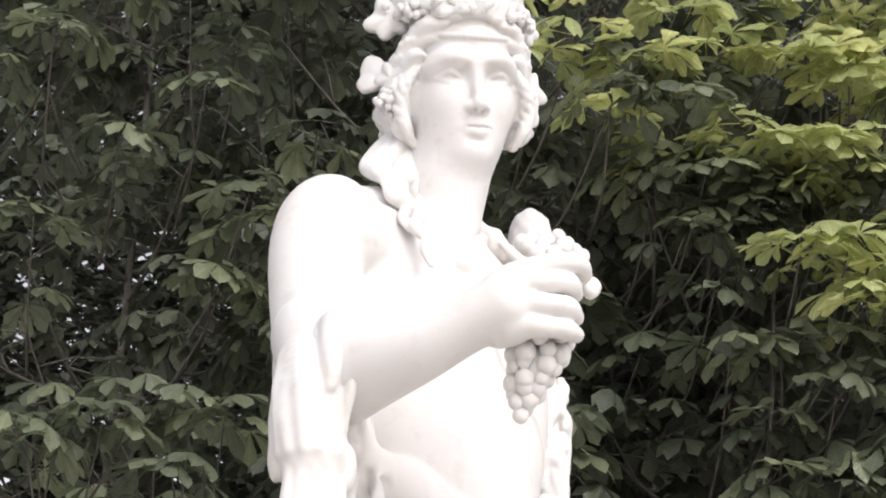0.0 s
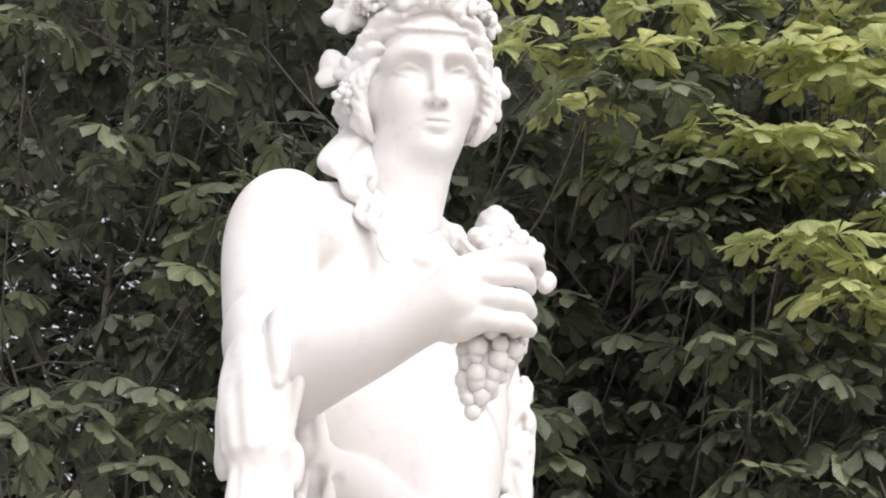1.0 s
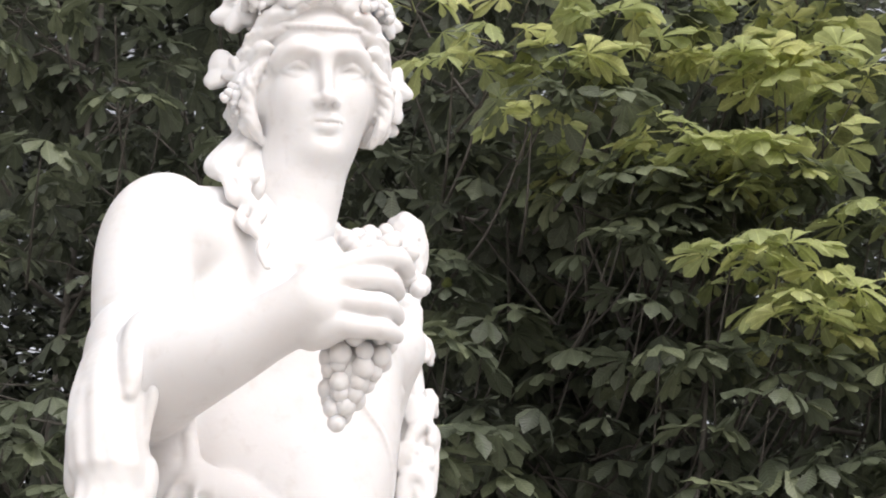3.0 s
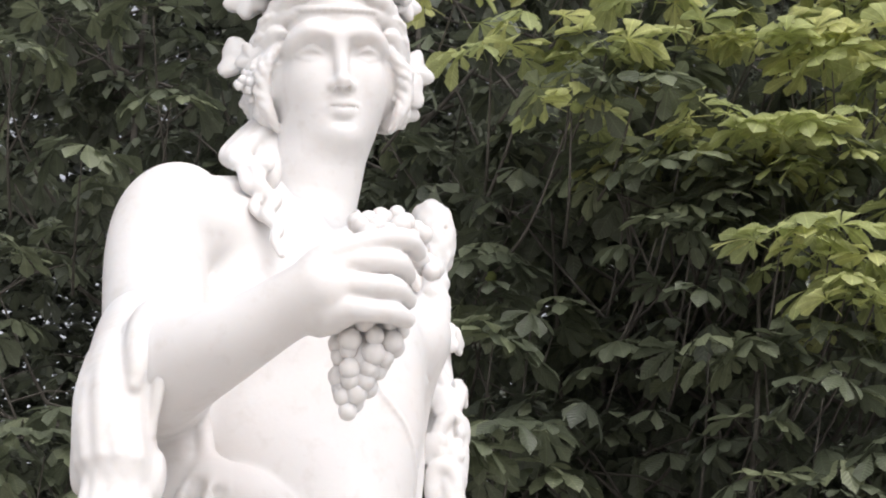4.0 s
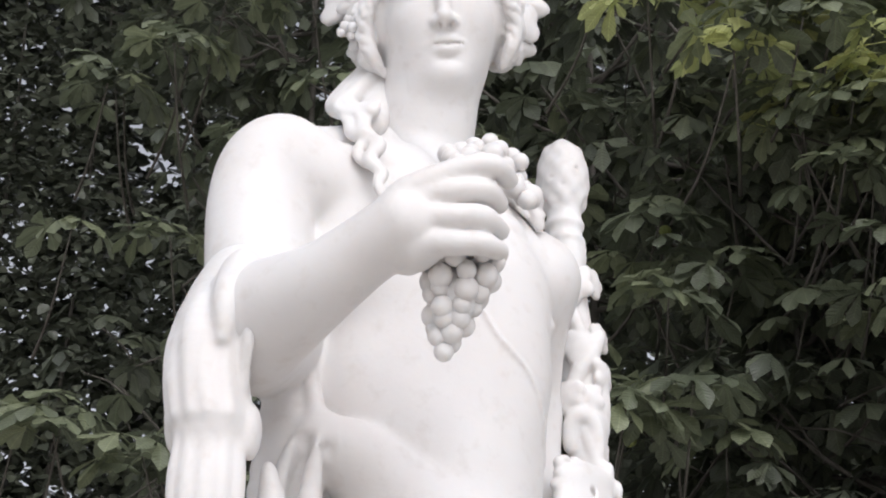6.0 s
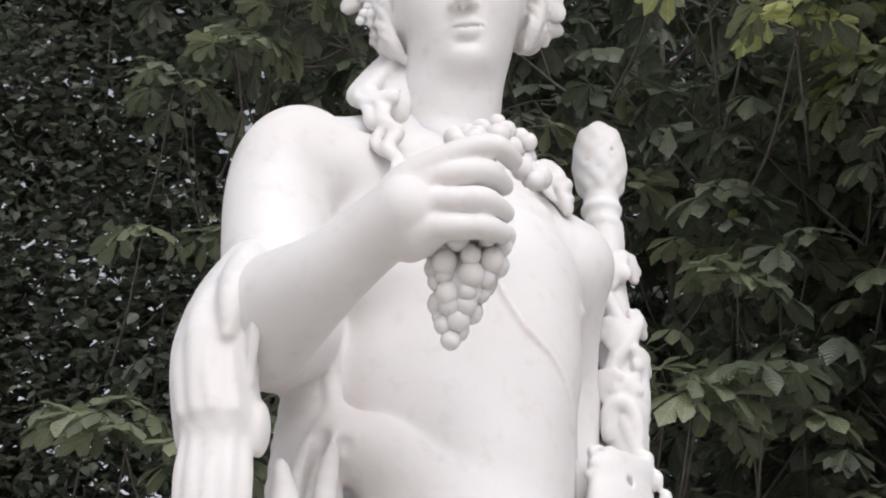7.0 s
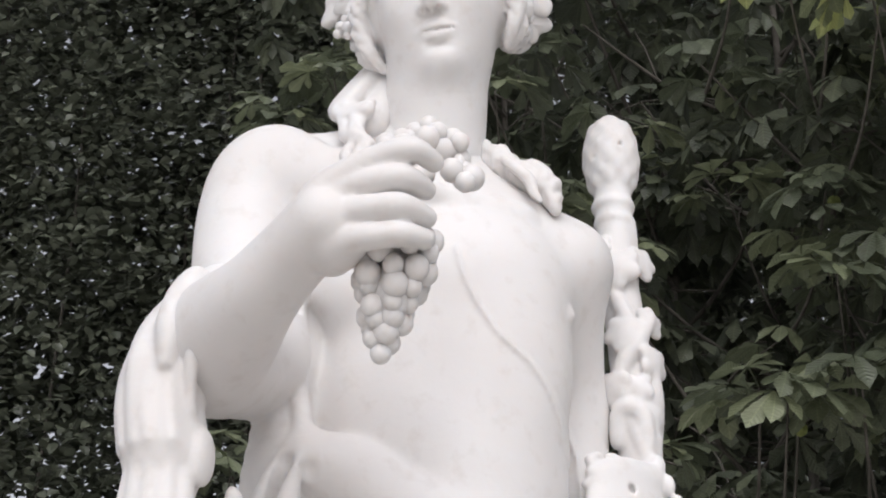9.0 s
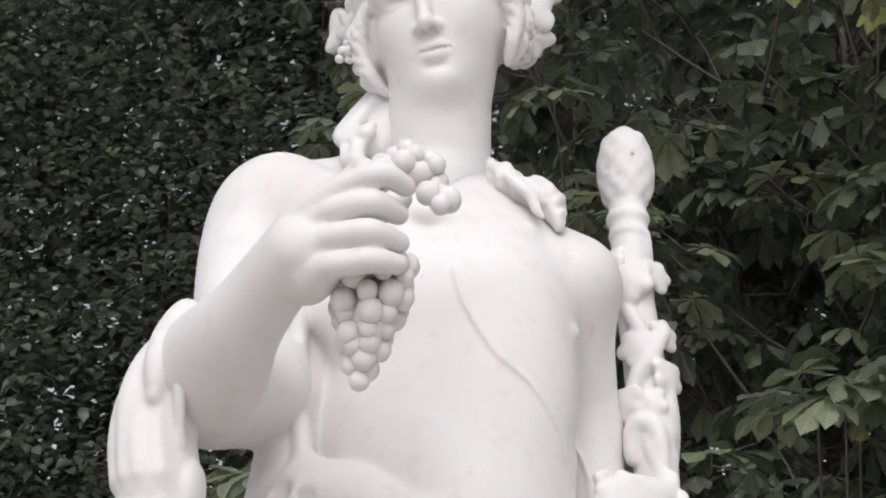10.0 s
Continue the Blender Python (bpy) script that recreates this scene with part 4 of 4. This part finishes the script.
bm = bmesh.new()
bmesh.ops.create_icosphere(bm, subdivisions=3, radius=0.0165)
for v in bm.verts:
    v.co *= 1 + 0.05 * noise.noise(v.co * 300)
HUSK = bpy.data.meshes.new("fruit")
bm.to_mesh(HUSK)
bm.free()
HUSK.materials.append(FRUIT)
HUSK.shade_smooth()

# yellowing twigs at the crowns' edge, the light there put into their pale colour
YOUNG_LIT_TWIGS = (
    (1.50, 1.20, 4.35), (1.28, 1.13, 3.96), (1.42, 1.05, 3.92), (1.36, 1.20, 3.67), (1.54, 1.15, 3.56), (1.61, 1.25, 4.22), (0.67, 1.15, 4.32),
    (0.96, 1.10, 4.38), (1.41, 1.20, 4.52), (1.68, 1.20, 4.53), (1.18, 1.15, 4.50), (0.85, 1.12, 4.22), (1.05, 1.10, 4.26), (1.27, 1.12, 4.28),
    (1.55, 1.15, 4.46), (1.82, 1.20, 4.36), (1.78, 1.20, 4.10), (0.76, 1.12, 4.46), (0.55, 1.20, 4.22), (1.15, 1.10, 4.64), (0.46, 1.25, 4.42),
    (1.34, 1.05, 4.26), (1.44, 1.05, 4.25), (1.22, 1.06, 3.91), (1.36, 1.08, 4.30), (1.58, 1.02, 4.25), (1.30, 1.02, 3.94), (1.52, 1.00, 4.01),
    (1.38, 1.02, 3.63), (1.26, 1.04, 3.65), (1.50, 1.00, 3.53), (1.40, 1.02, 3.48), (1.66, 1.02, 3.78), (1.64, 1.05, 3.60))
for i, spot in enumerate(YOUNG_LIT_TWIGS):
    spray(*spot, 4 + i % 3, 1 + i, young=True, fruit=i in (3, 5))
GREEN_TWIGS = (
    (1.19, 1.40, 3.43), (1.28, 1.35, 3.45), (1.17, 1.25, 3.82), (0.73, 1.05, 4.01), (0.90, 1.02, 4.05), (-0.38, 1.90, 4.73), (-0.13, 1.90, 4.03),
    (-0.16, 1.90, 3.91), (-1.02, 2.20, 4.57), (-0.79, 1.90, 4.54), (-1.04, 1.65, 3.22), (-0.92, 1.60, 3.18), (0.62, 1.60, 3.79), (0.72, 1.50, 3.59),
    (0.60, 1.45, 3.49), (0.48, 1.45, 3.14), (0.61, 1.50, 3.26), (0.75, 1.60, 3.18), (0.80, 1.55, 3.61), (-0.99, 2.20, 4.54), (-0.63, 1.80, 3.19),
    (-0.37, 1.75, 3.24), (-0.75, 2.0, 4.61), (-0.19, 2.10, 4.64), (0.96, 1.5, 3.48),
    (-0.69, 1.70, 3.12), (-0.52, 1.60, 3.15), (-0.29, 1.60, 3.22), (-0.42, 1.70, 3.30), (-0.20, 1.60, 3.20), (-0.17, 1.70, 3.93),
    (-0.33, 1.60, 3.04), (-0.98, 1.70, 3.27), (-0.71, 1.60, 3.10), (-1.00, 2.00, 4.46), (-0.84, 2.00, 4.60), (-1.10, 2.20, 4.07), (-0.78, 2.10, 3.98),
    (0.60, 1.50, 3.74), (0.46, 1.30, 3.13), (0.62, 1.30, 3.19), (0.35, 2.00, 4.06), (0.83, 1.80, 4.28), (-0.55, 2.00, 4.25), (-0.30, 1.95, 4.45), (-0.65, 1.95, 4.75),
    (1.13, 1.20, 3.82), (1.27, 1.20, 3.85), (1.11, 1.22, 3.40), (1.25, 1.20, 3.41), (1.39, 1.18, 3.46), (1.48, 1.15, 3.37), (1.05, 1.25, 3.99), (0.93, 1.25, 3.92), (1.03, 1.20, 4.22),
    (0.40, 1.30, 3.15), (1.58, 1.15, 3.15), (1.70, 1.15, 3.40))
for i, spot in enumerate(GREEN_TWIGS):
    spray(*spot, 4 + i % 3, 21 + i, fruit=i in (3, 10, 12, 15))


def stem(line, thick):
    """A bare upright shoot in front of the crown."""
    tree = min(TREES, key=lambda o: abs(o.location.x - line[0][0]))
    pts = spline([np.array(p) - np.array(tree.location) for p in line], 5)
    vs, fs = [], []
    tube_into(vs, fs, 0, pts, np.linspace(thick, 0.4 * thick, len(pts)), 6)
    part("limb", mesh_of("limb", vs, fs, BARK), tree)


stem([(1.17, 1.45, 2.2), (1.206, 1.36, 2.86), (1.244, 1.3, 3.20), (1.276, 1.3, 3.45), (1.298, 1.3, 3.66), (1.374, 1.3, 3.91), (1.484, 1.3, 4.17), (1.511, 1.3, 4.40)], 0.008)
stem([(1.05, 2.1, 2.9), (1.063, 2.0, 3.82), (1.076, 2.0, 4.14), (1.084, 2.0, 4.34), (1.026, 2.0, 4.60), (0.978, 2.0, 4.79)], 0.010)
stem([(0.92, 2.1, 3.4), (0.943, 2.0, 3.97), (0.979, 2.0, 4.17), (1.043, 2.0, 4.38), (1.063, 2.0, 4.60)], 0.007)
rnd = random.Random(77)
for i in range(16):
    x = 0.70 + 1.15 * (i + rnd.random()) / 16
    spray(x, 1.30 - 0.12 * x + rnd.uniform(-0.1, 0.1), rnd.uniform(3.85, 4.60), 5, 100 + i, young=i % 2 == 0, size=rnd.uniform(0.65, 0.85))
for i in range(30):
    x = 0.95 + 1.05 * (i + rnd.random()) / 30
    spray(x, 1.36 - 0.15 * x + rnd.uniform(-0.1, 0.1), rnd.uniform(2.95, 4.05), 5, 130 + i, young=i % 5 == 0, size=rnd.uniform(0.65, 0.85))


# ---- clipped hornbeam hedge ----
def hedge(name, x0, x1, y0, depth, height, count, seed, label):
    rnd = random.Random(seed)
    ob = tagged(new(name), label, "hedge")
    for i in range(int((x1 - x0) / 0.4)):
        x = x0 + 0.4 * i + rnd.uniform(-0.08, 0.08)
        y = y0 + depth * rnd.uniform(0.25, 0.9)
        vs, fs = [], []
        pts = [(x + rnd.uniform(-0.1, 0.1), y + rnd.uniform(-0.1, 0.1), height * t) for t in np.linspace(0, 0.97, 7)]
        tube_into(vs, fs, 0, pts, np.linspace(0.018, 0.005, 7), 5)
        part("stem", mesh_of("stem", vs, fs, BARK), ob)
    leaf = np.array([(0, 0, 0), (-0.36, 0.3, 0.10), (0.36, 0.3, 0.10), (-0.33, 0.62, 0.06), (0.33, 0.62, 0.06), (0, 1.05, -0.10), (0, 0.5, -0.05)])
    lf = [(0, 2, 6), (0, 6, 1), (1, 6, 3), (2, 4, 6), (3, 6, 5), (4, 5, 6)]
    vs, fs, n = [], [], 0
    for i in range(count):
        x, z = rnd.uniform(x0, x1), rnd.uniform(2.4, height)
        if rnd.random() < 0.04 + 0.05 * min(3.0, max(0.0, z - 3.6)) + 0.62 * noise.noise((1.9 * x, 5.0, 1.9 * z)) + 0.5 * noise.noise((6.0 * x, 1.0, 6.0 * z)):
            continue
        if i % 9 == 0:
            z = rnd.uniform(0.1, 2.4)
        y = y0 + depth * rnd.random() ** 1.25 + 0.10 * math.sin(3.1 * x) * math.sin(2.3 * z)
        if -2.2 < x < 0.2 and thin_place(np.array((x, y, z))):
            continue
        m = np.array(Euler((rnd.uniform(-1.1, 0.2), rnd.uniform(-0.7, 0.7), math.pi + rnd.uniform(-1.6, 1.6))).to_matrix()) * rnd.uniform(0.045, 0.080) * (1.0 if y < y0 + 0.6 * depth else 2.1)
        vs.append(leaf @ m.T + np.array((x, y, z)))
        fs += [tuple(j + n for j in q) for q in lf]
        n += 7
    tagged(part("foliage", mesh_of("foliage", np.concatenate(vs), fs, HEDGE_LEAF), ob), kind="stuff")
    return ob


hedge("hornbeam_hedge", -5.7, 4.5, 4.6, 1.9, 9.4, 259000, 21, "tall clipped hornbeam hedge with small dark leaves")
